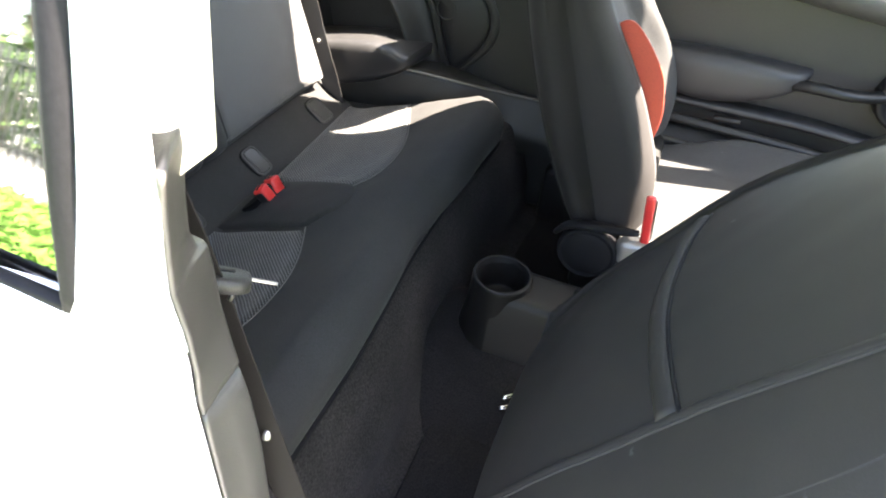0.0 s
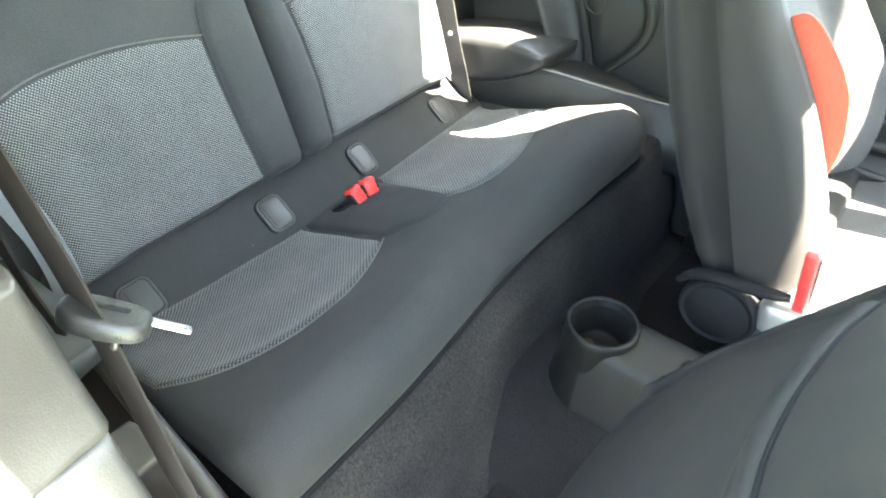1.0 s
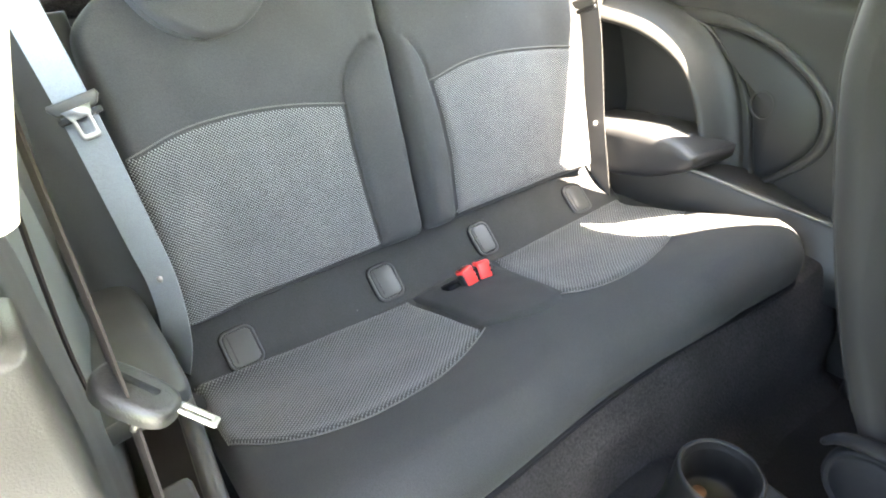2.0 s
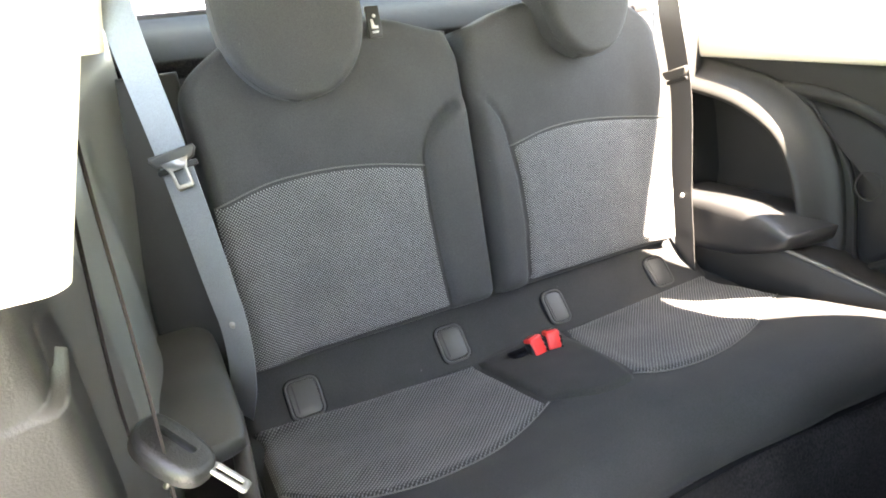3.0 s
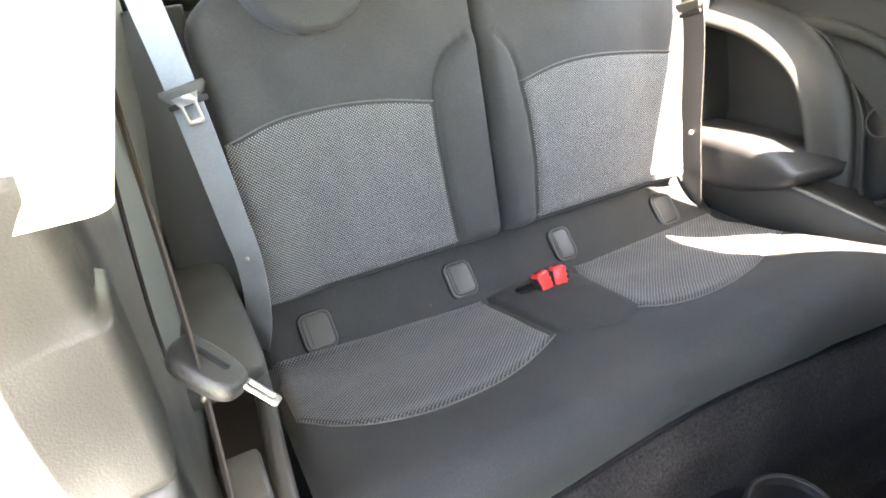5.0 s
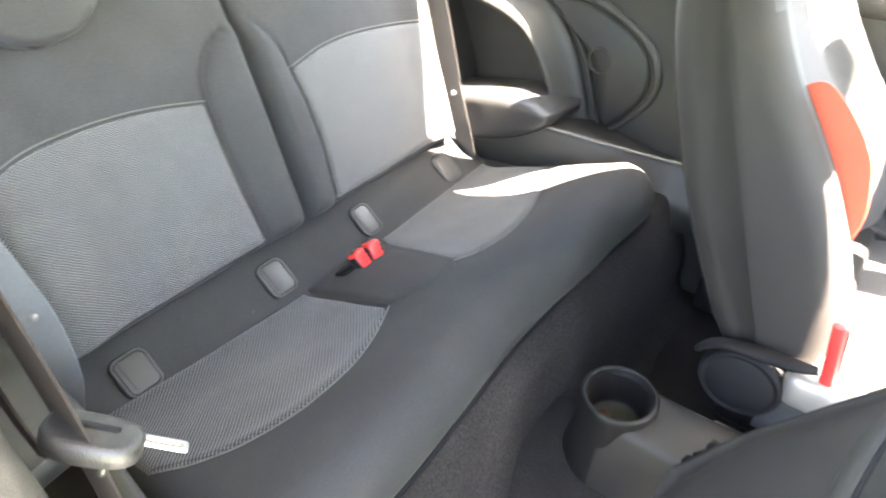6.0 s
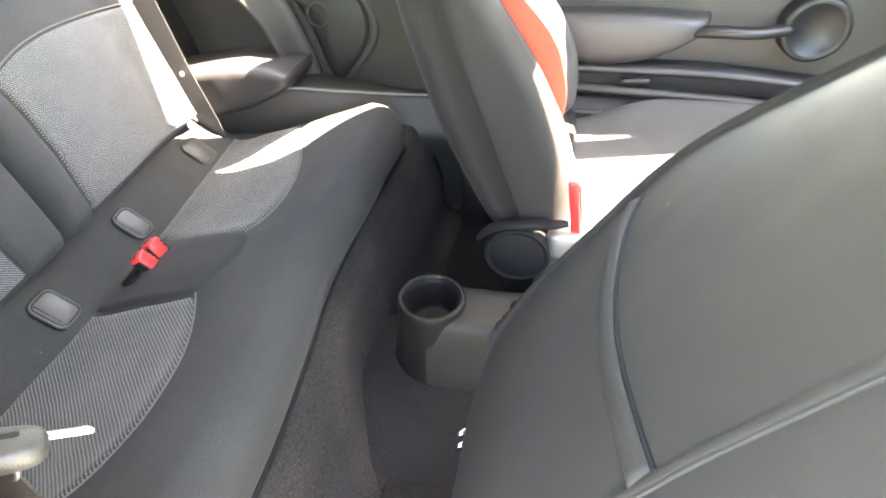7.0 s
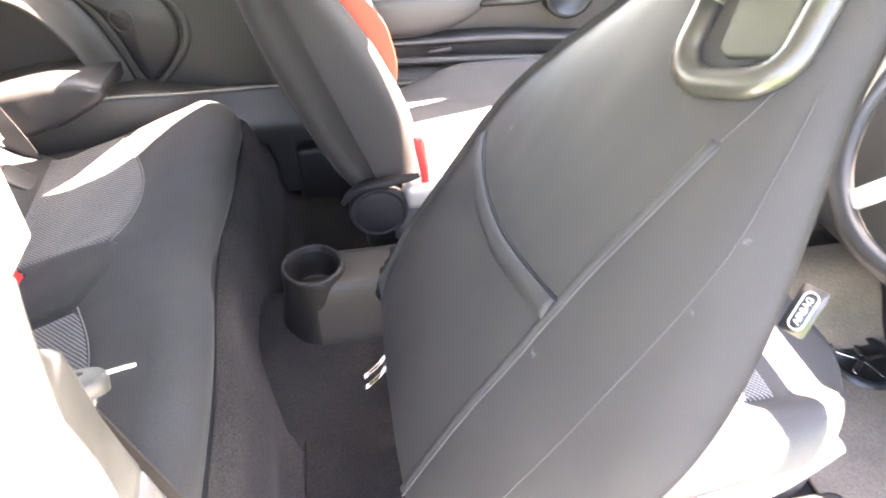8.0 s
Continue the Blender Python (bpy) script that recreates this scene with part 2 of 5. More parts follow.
WHITE_INK = material("white_print", (0.36, 0.35, 0.34), 0.7, stain=0.05)


# ---- builders ----
def part(name, bm, mat, parent=None, label="", smooth=True):
    """Links a bmesh as one mesh object, under its thing when one is given."""
    me = bpy.data.meshes.new(name)
    bm.normal_update()
    bm.to_mesh(me)
    bm.free()
    if smooth:
        me.polygons.foreach_set("use_smooth", [True] * len(me.polygons))
    me.materials.append(mat)
    ob = new(name, me)
    if parent:
        ob.parent = parent
    if label:
        ob["label"] = label
    return ob


def thing(name, label, category, group="", kind=""):
    return tagged(new(name), label, category, group, kind)


def box(size, at=(0, 0, 0), m=None, bevel=0.0, seg=2, bm=None):
    """A bevelled box, centred at a place, with its own turn if given."""
    made = bmesh.new()
    bmesh.ops.create_cube(made, size=1)
    bmesh.ops.scale(made, vec=size, verts=made.verts)
    if bevel:
        bmesh.ops.bevel(made, geom=list(made.edges), offset=bevel, segments=seg, profile=0.5, affect="EDGES", clamp_overlap=True)
    bmesh.ops.transform(made, matrix=Matrix.Translation(at) @ (m or Matrix()), verts=made.verts)
    return merge(bm, made)


def merge(bm, made):
    if bm is None:
        return made
    me = bpy.data.meshes.new("join")
    made.to_mesh(me)
    made.free()
    bm.from_mesh(me)
    bpy.data.meshes.remove(me)
    return bm


def rings(loops, closed=True, caps=True, bm=None):
    """Joins rows of points, each as long as the next, into a skin."""
    bm = bm or bmesh.new()
    rows = [[bm.verts.new(p) for p in loop] for loop in loops]
    n = len(rows[0])
    for a, b in zip(rows, rows[1:]):
        for i in range(n if closed else n - 1):
            j = (i + 1) % n
            bm.faces.new((a[i], a[j], b[j], b[i]))
    if caps and closed:
        bm.faces.new(rows[0][::-1])
        bm.faces.new(rows[-1])
    bmesh.ops.recalc_face_normals(bm, faces=bm.faces)
    return bm


def smooth_line(points, n=8):
    """A Catmull-Rom line through the points."""
    pts = [Vector(p) for p in points]
    pts = [2 * pts[0] - pts[1]] + pts + [2 * pts[-1] - pts[-2]]
    out = []
    for i in range(1, len(pts) - 2):
        a, b, c, d = pts[i - 1:i + 3]
        for k in range(n):
            t = k / n
            out.append(0.5 * (2 * b + (c - a) * t + (2 * a - 5 * b + 4 * c - d) * t * t + (3 * b - a - 3 * c + d) * t ** 3))
    out.append(pts[-2])
    return out


def tube(points, radius, sides=8, flat=1.0, up=(0, 0, 1), bm=None, taper=None):
    """A round or flattened rod along a line."""
    loops = []
    for i, p in enumerate(points):
        way = (points[min(i + 1, len(points) - 1)] - points[max(i - 1, 0)]).normalized()
        side = way.cross(Vector(up))
        side = side.normalized() if side.length > 1e-4 else Vector((1, 0, 0))
        top = side.cross(way).normalized()
        r = radius * (taper(i / (len(points) - 1)) if taper else 1)
        loops.append([p + side * (r * math.cos(2 * math.pi * k / sides)) + top * (r * flat * math.sin(2 * math.pi * k / sides)) for k in range(sides)])
    return rings(loops, bm=bm)


def strap(points, width, across, thick=0.0016):
    """A belt: a thin ribbon along the points, its width along the given ways."""
    loops = []
    for i, p in enumerate(points):
        way = (points[min(i + 1, len(points) - 1)] - points[max(i - 1, 0)]).normalized()
        f = i / (len(points) - 1)
        a = Vector(across[0]).lerp(Vector(across[-1]), f)
        a = (a - way * a.dot(way)).normalized()
        n = way.cross(a).normalized()
        loops.append([p + a * (width / 2 * s) + n * (thick / 2 * q) for s, q in ((-1, -1), (0, -1), (1, -1), (1, 1), (0, 1), (-1, 1))])
    return rings(loops)


def spread(lo, hi, n, r):
    """Places between lo and hi, closer together within r of the ends."""
    edge = [r * (1 - math.cos(math.pi / 2 * k / 5)) for k in range(6)]
    mid = np.linspace(lo + r, hi - r, n)[1:-1]
    return [lo + e for e in edge] + list(mid) + [hi - e for e in edge[::-1]]


def pad(place, left, right, b0, b1, thick, r, nu=14, nv=16, bulge=None, r_back=None, r_b=None):
    """An upholstered pad. place(a, b, d) gives the point at a across, b along and d out of its face. left(b) and right(b) are its
    edges; r is the rounding of its rim."""
    rb = r if r_back is None else r_back
    re = r if r_b is None else r_b
    bs = spread(b0, b1, nv, re)
    us = spread(0.0, 1.0, nu, min(0.3, r / max(1e-3, right((b0 + b1) / 2) - left((b0 + b1) / 2))))

    def drop(d, q):
        if q <= 0 or d >= q:
            return 0.0
        return q - math.sqrt(max(0.0, q * q - (q - d) ** 2))

    front, back = [], []
    for b in bs:
        lo, hi = left(b), right(b)
        f_row, b_row = [], []
        for u in us:
            a = lo + (hi - lo) * u
            da, db = min(a - lo, hi - a), min(b - b0, b1 - b)
            up = bulge(a, b) if bulge else 0.0
            q = min(1.0, (drop(da, r) / r if r else 0) ** 1 + (drop(db, re) / re if re else 0) ** 1)
            f_row.append(place(a, b, up * (1 - q) - q * min(r, thick / 2)))
            b_row.append(place(a, b, -thick + q * min(rb, thick / 2 - 1e-4)))
        front.append(f_row)
        back.append(b_row)
    bm = bmesh.new()
    fv = [[bm.verts.new(p) for p in row] for row in front]
    bv = [[bm.verts.new(p) for p in row] for row in back]
    nb, na = len(bs), len(us)
    for j in range(nb - 1):
        for i in range(na - 1):
            bm.faces.new((fv[j][i], fv[j][i + 1], fv[j + 1][i + 1], fv[j + 1][i]))
            bm.faces.new((bv[j][i], bv[j + 1][i], bv[j + 1][i + 1], bv[j][i + 1]))
    rim = [(0, i) for i in range(na)] + [(j, na - 1) for j in range(1, nb)] + [(nb - 1, i) for i in range(na - 2, -1, -1)] + [(j, 0) for j in range(nb - 2, 0, -1)]
    for (j, i), (l, k) in zip(rim, rim[1:] + rim[:1]):
        bm.faces.new((fv[j][i], bv[j][i], bv[l][k], fv[l][k]))
    bmesh.ops.recalc_face_normals(bm, faces=bm.faces)
    return bm


def lathe(profile, centre, axis="z", sides=40, bm=None):
    """Turns a profile of (radius, height) round an axis."""
    loops = []
    for k in range(sides):
        a = 2 * math.pi * k / sides
        row = []
        for r, h in profile:
            c, s = r * math.cos(a), r * math.sin(a)
            row.append(Vector(centre) + Vector({"z": (c, s, h), "y": (c, h, s), "x": (h, c, s)}[axis]))
        loops.append(row)
    return rings(loops + loops[:1], closed=False, bm=bm)


def weld(bm, d=1e-5):
    bmesh.ops.remove_doubles(bm, verts=bm.verts, dist=d)
    bmesh.ops.recalc_face_normals(bm, faces=bm.faces)
    return bm


def sm(x, a, b):
    t = min(1.0, max(0.0, (x - a) / (b - a)))
    return t * t * (3 - 2 * t)


def plate(outline, d0, d1, place, bevel=0.0, bm=None):
    """A flat piece with the given outline (points of a, b), from depth d0 to d1; place(a, b, d) sets it in the world."""
    made = bmesh.new()
    low = [made.verts.new(place(a, b, d0)) for a, b in outline]
    high = [made.verts.new(place(a, b, d1)) for a, b in outline]
    n = len(outline)
    made.faces.new(low[::-1])
    top = made.faces.new(high)
    for i in range(n):
        j = (i + 1) % n
        made.faces.new((low[i], low[j], high[j], high[i]))
    bmesh.ops.recalc_face_normals(made, faces=made.faces)
    if bevel:
        bmesh.ops.bevel(made, geom=list(top.edges), offset=bevel, segments=2, profile=0.5, affect="EDGES", clamp_overlap=True)
    return merge(bm, made)


def round_rect(w, h, r, n=5, cx=0.0, cy=0.0):
    out = []
    for qx, qy, a0 in ((1, 1, 0), (-1, 1, 90), (-1, -1, 180), (1, -1, 270)):
        for k in range(n + 1):
            a = radians(a0 + 90 * k / n)
            out.append((cx + qx * (w / 2 - r) + r * math.cos(a), cy + qy * (h / 2 - r) + r * math.sin(a)))
    return out


def frame_plate(outer, inner, d0, d1, place, bm=None):
    """A flat ring between two outlines of equal count."""
    bm = bm or bmesh.new()
    o0, o1, i0, i1 = ([bm.verts.new(place(a, b, d)) for a, b in line] for line, d in ((outer, d0), (outer, d1), (inner, d0), (inner, d1)))
    n = len(outer)
    for k in range(n):
        j = (k + 1) % n
        for a, b in ((o0, o1), (o1, i1), (i1, i0), (i0, o0)):
            bm.faces.new((a[k], a[j], b[j], b[k]))
    bmesh.ops.recalc_face_normals(bm, faces=bm.faces)
    return bm


# ---- ground and surroundings ----
def terrain():
    bm = bmesh.new()
    bmesh.ops.create_grid(bm, x_segments=40, y_segments=40, size=300)
    return tagged(part("ground", bm, ASPHALT), "pale worn concrete under and round the car", "ground", kind="structure")


terrain()


# ---- car shell ----
Z_BELT = 1.005
SIDE = [(0.22, 0.74, 0.69), (0.40, 0.80, 0.61), (0.60, 0.81, 0.568), (0.80, 0.775, 0.552), (0.93, 0.725, 0.550), (1.005, 0.695, 0.55)]


def side_at(z):
    zs = [s[0] for s in SIDE]
    return np.interp(z, zs, [s[1] for s in SIDE]), np.interp(z, zs, [s[2] for s in SIDE])


def pane(corners, thick=0.004):
    n = (Vector(corners[1]) - Vector(corners[0])).cross(Vector(corners[2]) - Vector(corners[0])).normalized() * thick
    return rings([[Vector(c) for c in corners], [Vector(c) + n for c in corners]])


car = thing("car_body", "white three-door hatchback body with its door open", "car")


def foot_edge(z):
    """Where the plastic pillar foot ends at the painted jamb."""
    return float(np.interp(z, (0.55, 0.77, 0.862, 0.890, 0.909, 0.940, 0.981, 1.018, 1.051, 1.086), (0.556, 0.553, 0.556, 0.557, 0.557, 0.562, 0.564, 0.561, 0.566, 0.573)))


def quarter_skin(sign):
    """The outer skin of the rear quarter under the window, turned in at the door jamb."""
    loops = []
    for z in np.linspace(0.22, Z_BELT, 18):
        y, xj = side_at(z)
        rear = -1.25 + 0.10 * sm(z, 0.7, 1.0)
        inn = 0.667 if sign < 0 else 0.6715
        xe = foot_edge(z) - 0.001 if sign < 0 and z > 0.5 else xj - 0.004
        loop = [(x, sign * (y - 0.10 * sm(-x, 0.6, 1.3)), z) for x in np.linspace(rear, xj - 0.03, 16)]
        loop += [(xj - 0.012, sign * (y - 0.006), z), (xj, sign * (y - 0.02), z), (xj, sign * (y - 0.045), z), (xe, sign * 0.672, z), (xe - 0.003, sign * (inn + 0.002), z), (xj - 0.03, sign * (inn - 0.003), z)]
        loop += [(xj - 0.06, sign * (inn - 0.003), z), (xj - 0.07, sign * (y - 0.02), z), (-0.60, sign * (y - 0.025), z), (rear + 0.03, sign * (y - 0.13), z)]
        loops.append(loop)
    return rings(loops)


for sign in (-1, 1):
    part("quarter_panel", quarter_skin(sign), PAINT, car)


def pillar(lo, hi, w0, w1, d0, d1):
    """A window pillar as a rounded bar between two places; w along the car, d across it."""
    loops = []
    for f in np.linspace(0, 1, 8):
        c = Vector(lo).lerp(Vector(hi), f)
        w, d = w0 + (w1 - w0) * f, d0 + (d1 - d0) * f
        loops.append([c + Vector((a, b, 0)) for a, b in round_rect(w, d, min(w, d) * 0.3, 3)])
    return rings(loops)


for sign in (-1, 1):
    part("b_pillar", pillar((0.511, sign * 0.676, 0.985), (0.506, sign * 0.560, 1.375), 0.038, 0.05, 0.054, 0.04), PAINT, car)
    part("c_pillar", pillar((-0.93, sign * 0.60, 0.98), (-0.80, sign * 0.49, 1.375), 0.28, 0.20, 0.05, 0.05), PAINT, car)
    # Near A-pillar and roof rail are widened, out of view, to block sun.
    part("a_pillar", pillar((1.62, sign * (0.672 if sign > 0 else 0.655), 0.93), (0.98, sign * (0.545 if sign > 0 else 0.528), 1.375), 0.08, 0.07, 0.07 if sign > 0 else 0.105, 0.07 if sign > 0 else 0.105), PAINT, car)
    part("roof_rail", box((1.96, 0.105 if sign < 0 else 0.05, 0.05), (0.08, -0.552 if sign < 0 else 0.515, 1.368), bevel=0.015), PAINT, car)


def roof_skin(z, t, half):
    loops = []
    for x in np.linspace(-0.92, 1.04, 14):
        row = []
        for q in np.linspace(-1, 1, 14):
            row.append((x, q * half, z + 0.035 * (1 - q * q) - 0.05 * sm(-x, 0.4, 1.0) - 0.02 * sm(x, 0.6, 1.0)))
        loops.append(row + [(a, b, c - t) for a, b, c in row[::-1]])
    return rings(loops)


part("roof", roof_skin(1.40, 0.02, 0.532), PAINT, car)
tagged(part("ceiling", roof_skin(1.375, 0.012, 0.52), HEADLINER), "grey cloth headliner under the roof", "ceiling", kind="structure")
# Unseen bar, added to close the sun slit between roof and visor.
tagged(part("trim_header_sun_block", box((0.035, 1.06, 0.04), (1.045, 0, 1.376), bevel=0.010), HEADLINER), "unseen grey bar added over the windscreen to stop a sun slit", "trim", kind="structure")
# Unseen visor, added to keep sun off the driver seat and rear floor.
visor = thing("visor_sun_block", "unseen folded visor added to block sun on the driver's side", "sun visor")
VM = pose(1.096, -0.325, 1.272, 0, -36, 0)
part("panel", box((0.014, 0.48, 0.18), (0, 0, 0), bevel=0.006, seg=3), HEADLINER, visor).matrix_world = VM
part("hinge_rod", tube([Vector((1.04, -0.53, 1.347)), Vector((1.04, -0.12, 1.347))], 0.006, 8), SATIN, visor)
# Added sheet, out of view, that stops sun reaching riser and cup holder.
tagged(part("trim_screen_sun_block", pane([(1.350, 0.262, 1.14), (1.350, -0.22, 1.14), (1.046, -0.22, 1.352), (1.046, 0.262, 1.352)]), RUBBER, smooth=False), "unseen black sheet added at the windscreen top to block sun", "trim", kind="structure")
# Mirror added out of view to block sun between the front seats.
mirror = thing("mirror_sun_block", "unseen rear-view mirror added to block sun behind the windscreen", "mirror")
part("housing", box((0.035, 0.24, 0.075), (1.155, 0.02, 1.232), pose(0, 0, 0, 0, 8, 6), bevel=0.016, seg=3), SMOOTH_BLACK, mirror)
part("stem", tube([Vector((1.172, 0.02, 1.245)), Vector((1.182, 0.02, 1.256)), Vector((1.190, 0.02, 1.266))], 0.010, 8), SMOOTH_BLACK, mirror)
loops = []
for z in np.linspace(0.97, 1.36, 24):
    lean = 0.33 * max(0.0, z - 1.09)
    front = foot_edge(z) - 0.15 * max(0.0, z - 1.09)
    loops.append([(0.524, -0.674 + lean, z), (front - 0.020, -0.675 + lean, z), (front - 0.001, -0.6705 + lean, z), (front - 0.004, -0.6680 + lean, z), (0.530, -0.652 + lean, z), (0.524, -0.652 + lean, z)])
part("jamb_filler", rings(loops), PAINT, car)
part("tailgate", box((0.06, 1.16, 0.78), (-1.16, 0, 0.62), bevel=0.02), PAINT, car)
part("sill", box((1.0, 0.10, 0.16), (1.06, -0.73, 0.29), bevel=0.03, seg=3), PAINT, car)
part("bonnet", box((0.95, 1.30, 0.06), (2.15, 0, 0.86), pose(0, 0, 0, 0, 5), bevel=0.025), PAINT, car)
part("front_wing", box((0.95, 0.08, 0.60), (2.15, 0.72, 0.55), bevel=0.03), PAINT, car)
part("front_wing", box((0.95, 0.08, 0.60), (2.15, -0.72, 0.55), bevel=0.03), PAINT, car)
part("bulkhead", box((0.05, 1.34, 0.62), (1.98, 0, 0.52), bevel=0.01), PLASTIC, car)
part("door_skin", box((0.98, 0.05, 0.76), (1.07, 0.755, 0.61), bevel=0.02), PAINT, car)
part("underbody", box((3.3, 1.40, 0.04), (0.35, 0, 0.165), bevel=0.01), PLASTIC, car)


def window(name, corners, label, glass=GLASS):
    w = tagged(part(name, pane(corners), glass, smooth=False), label, "window", kind="structure")
    w.visible_shadow = False
    return w


for k, sign in enumerate((-1, 1)):
    window(f"window_{k + 1}", [(0.50, sign * 0.683, 1.0), (-0.85, sign * 0.655, 1.0), (-0.80, sign * 0.525, 1.36), (0.50, sign * 0.556, 1.36)], "tinted rear quarter window glass", PRIVACY_GLASS if sign < 0 else GLASS)
window("window_3", [(1.55, 0.684, 0.98), (0.52, 0.684, 0.99), (0.48, 0.552, 1.36), (0.90, 0.552, 1.36)], "closed side window in the far door")
window("window_4", [(1.66, -0.62, 0.93), (1.66, 0.62, 0.93), (1.04, 0.53, 1.365), (1.04, -0.53, 1.365)], "tinted windscreen glass", SCREEN_GLASS)
window("window_5", [(-1.15, 0.52, 1.0), (-1.15, -0.52, 1.0), (-0.92, -0.46, 1.33), (-0.92, 0.46, 1.33)], "rear window in the tailgate")


def seal(points, r=0.008):
    return tube(smooth_line(points, 10), r, 8)


s = part("window_seal", seal([(0.503, -0.687, 1.003), (0.507, -0.664, 1.10), (0.508, -0.632, 1.2), (0.508, -0.585, 1.35)], 0.011), RUBBER, car, "black rubber seal at the front of the quarter window")
# The border is widened: its black sheet stands for a dark cabin behind.
part("glass_dark_backing", pane([(0.499, -0.6765, 1.003), (0.385, -0.6745, 1.003), (0.385, -0.5480, 1.357), (0.499, -0.5505, 1.357)]), RUBBER, car, "black border inside the quarter glass, widened to stand for a dark cabin")
part("window_strip", box((1.33, 0.010, 0.012), (-0.165, -0.677, 1.003), pose(0, 0, 0, 0, 0, -1.2), bevel=0.003), RUBBER, car, "black strip under the quarter window")


# ---- floor, tunnel and side trim ----
def floor_carpet():
    loops = []
    for x in np.linspace(-0.1, 1.95, 40):
        row = []
        for y in np.linspace(-0.66, 0.70, 40):
            h = 0.215 + 0.145 * math.exp(-((y - 0.02) / 0.15) ** 4) * sm(x, 0.38, 0.52) + 0.004 * noise.noise((x * 9, y * 9, 0)) + 0.30 * sm(x, 1.84, 1.95)
            row.append((x, y, h))
        loops.append(row + [(a, b, 0.186) for a, b, c in row[::-1]])
    return rings(loops)


tagged(part("floor", floor_carpet(), CARPET), "black carpet over the car floor and tunnel", "floor", kind="structure")



FAR, NEAR = 0.665, -0.622


def trim_wall(wall, z0, top, x0, x1, mat, name, label):
    """A side trim panel 12 mm thick with a soft upper edge. wall(x, z) is its inner face, top(x) its upper edge."""
    s = 1 if wall((x0 + x1) / 2, 0.6) > 0 else -1
    loops = []
    for x in np.linspace(x0, x1, 44):
        row = []
        for f in np.linspace(0, 1, 26):
            z = z0 + (top(x) - z0) * f
            row.append((x, wall(x, z) + s * 0.008 * sm(f, 0.95, 1.0), z))
        loops.append(row + [(a, b + s * 0.012, c) for a, b, c in row[::-1]])
    return tagged(part(name, rings(loops), mat), label, "trim", kind="structure")


def recess(x, z, deep):
    """The hollow over the armrest, inside the arch."""
    inside = 1 - sm(math.hypot((x + 0.15) / 0.36, (z - 0.52) / 0.32), 0.86, 0.98)
    return deep * inside * sm(z, 0.60, 0.66)


def near_face(x, z):
    return NEAR + 0.012 * (1 - sm(x, 0.0, 0.26)) + 0.062 * (1 - sm(x, -0.25, -0.08)) - 0.006 * sm(z, 0.86, 0.95) + 0.012 * math.exp(-((x - 0.03 - 0.35 * (z - 0.75)) / 0.10) ** 2)


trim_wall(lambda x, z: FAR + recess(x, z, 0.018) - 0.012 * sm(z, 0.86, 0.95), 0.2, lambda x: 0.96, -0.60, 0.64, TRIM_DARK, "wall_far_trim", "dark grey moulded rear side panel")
trim_wall(near_face, 0.2, lambda x: 0.99 + 0.09 * sm(-x, -0.1, 0.3), -0.60, 0.262, TRIM_OLIVE_LIT, "wall_near_trim", "olive-grey moulded rear side panel beside the bench, lightened for daylight")
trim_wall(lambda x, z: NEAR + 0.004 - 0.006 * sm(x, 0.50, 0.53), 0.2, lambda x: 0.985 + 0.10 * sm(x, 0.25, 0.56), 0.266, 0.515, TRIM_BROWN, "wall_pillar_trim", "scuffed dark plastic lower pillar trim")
trim_wall(lambda x, z: FAR + 0.012, 0.2, lambda x: 0.995, 0.645, 1.6, DOOR_TRIM, "wall_far_door", "brown-grey inner panel of the far door")
JAMB = thing("pillar_foot", "dark plastic foot of the door pillar trim", "trim", kind="structure")
def foot_loops(z0, z1, inner, outer, proud):
    """Sections of the pillar's foot: its edge turns from the cabin face to the door jamb."""
    loops = []
    for z in sorted(list(np.linspace(z0, z1, 34)) + [v for v in np.linspace(1.011, 1.020, 8) if z0 < v < z1]):
        a, b = float(np.interp(z, *zip(*inner))), float(np.interp(z, *zip(*outer)))
        face = NEAR + 0.003 + proud(z)
        loops.append([(0.480, NEAR - 0.008, z), (0.484, face - 0.0015, z), (a - 0.020, face, z), (a - 0.008, face - 0.0012, z), (a - 0.002, face - 0.0045, z), (a, face - 0.009, z),
                      (a + (b - a) * 0.35, NEAR - 0.022, z), (b - 0.001, NEAR - 0.042, z), (b, NEAR - 0.0455, z), (b - 0.003, NEAR - 0.0465, z), (b - 0.013, NEAR - 0.037, z), (0.530, NEAR - 0.026, z), (0.490, NEAR - 0.018, z)])
    return loops


part("panel", rings(foot_loops(0.893, 1.108, ((0.893, 0.551), (0.913, 0.549), (0.955, 0.546), (0.994, 0.547), (1.014, 0.546), (1.030, 0.541), (1.063, 0.546), (1.098, 0.553)), ((0.889, 0.557), (0.909, 0.557), (0.940, 0.562), (0.981, 0.564), (1.018, 0.561), (1.051, 0.566), (1.086, 0.572), (1.117, 0.578)), lambda z: 0.008 * (1 - sm(z, 1.013, 1.0185)))), FOOT, JAMB)
part("lower_cover", rings(foot_loops(0.30, 0.890, ((0.30, 0.60), (0.55, 0.556), (0.69, 0.556), (0.79, 0.560), (0.85, 0.559), (0.890, 0.554)), ((0.30, 0.60), (0.55, 0.556), (0.77, 0.553), (0.862, 0.556), (0.890, 0.557)), lambda z: 0.0045)), FOOT, JAMB, "olive-grey lower cover of the pillar")


tagged(part("trim_far_sill", box((1.10, 0.070, 0.19), (1.13, 0.652, 0.285), bevel=0.02, seg=3), PLASTIC), "black plastic sill cover under the far door", "trim", kind="structure")


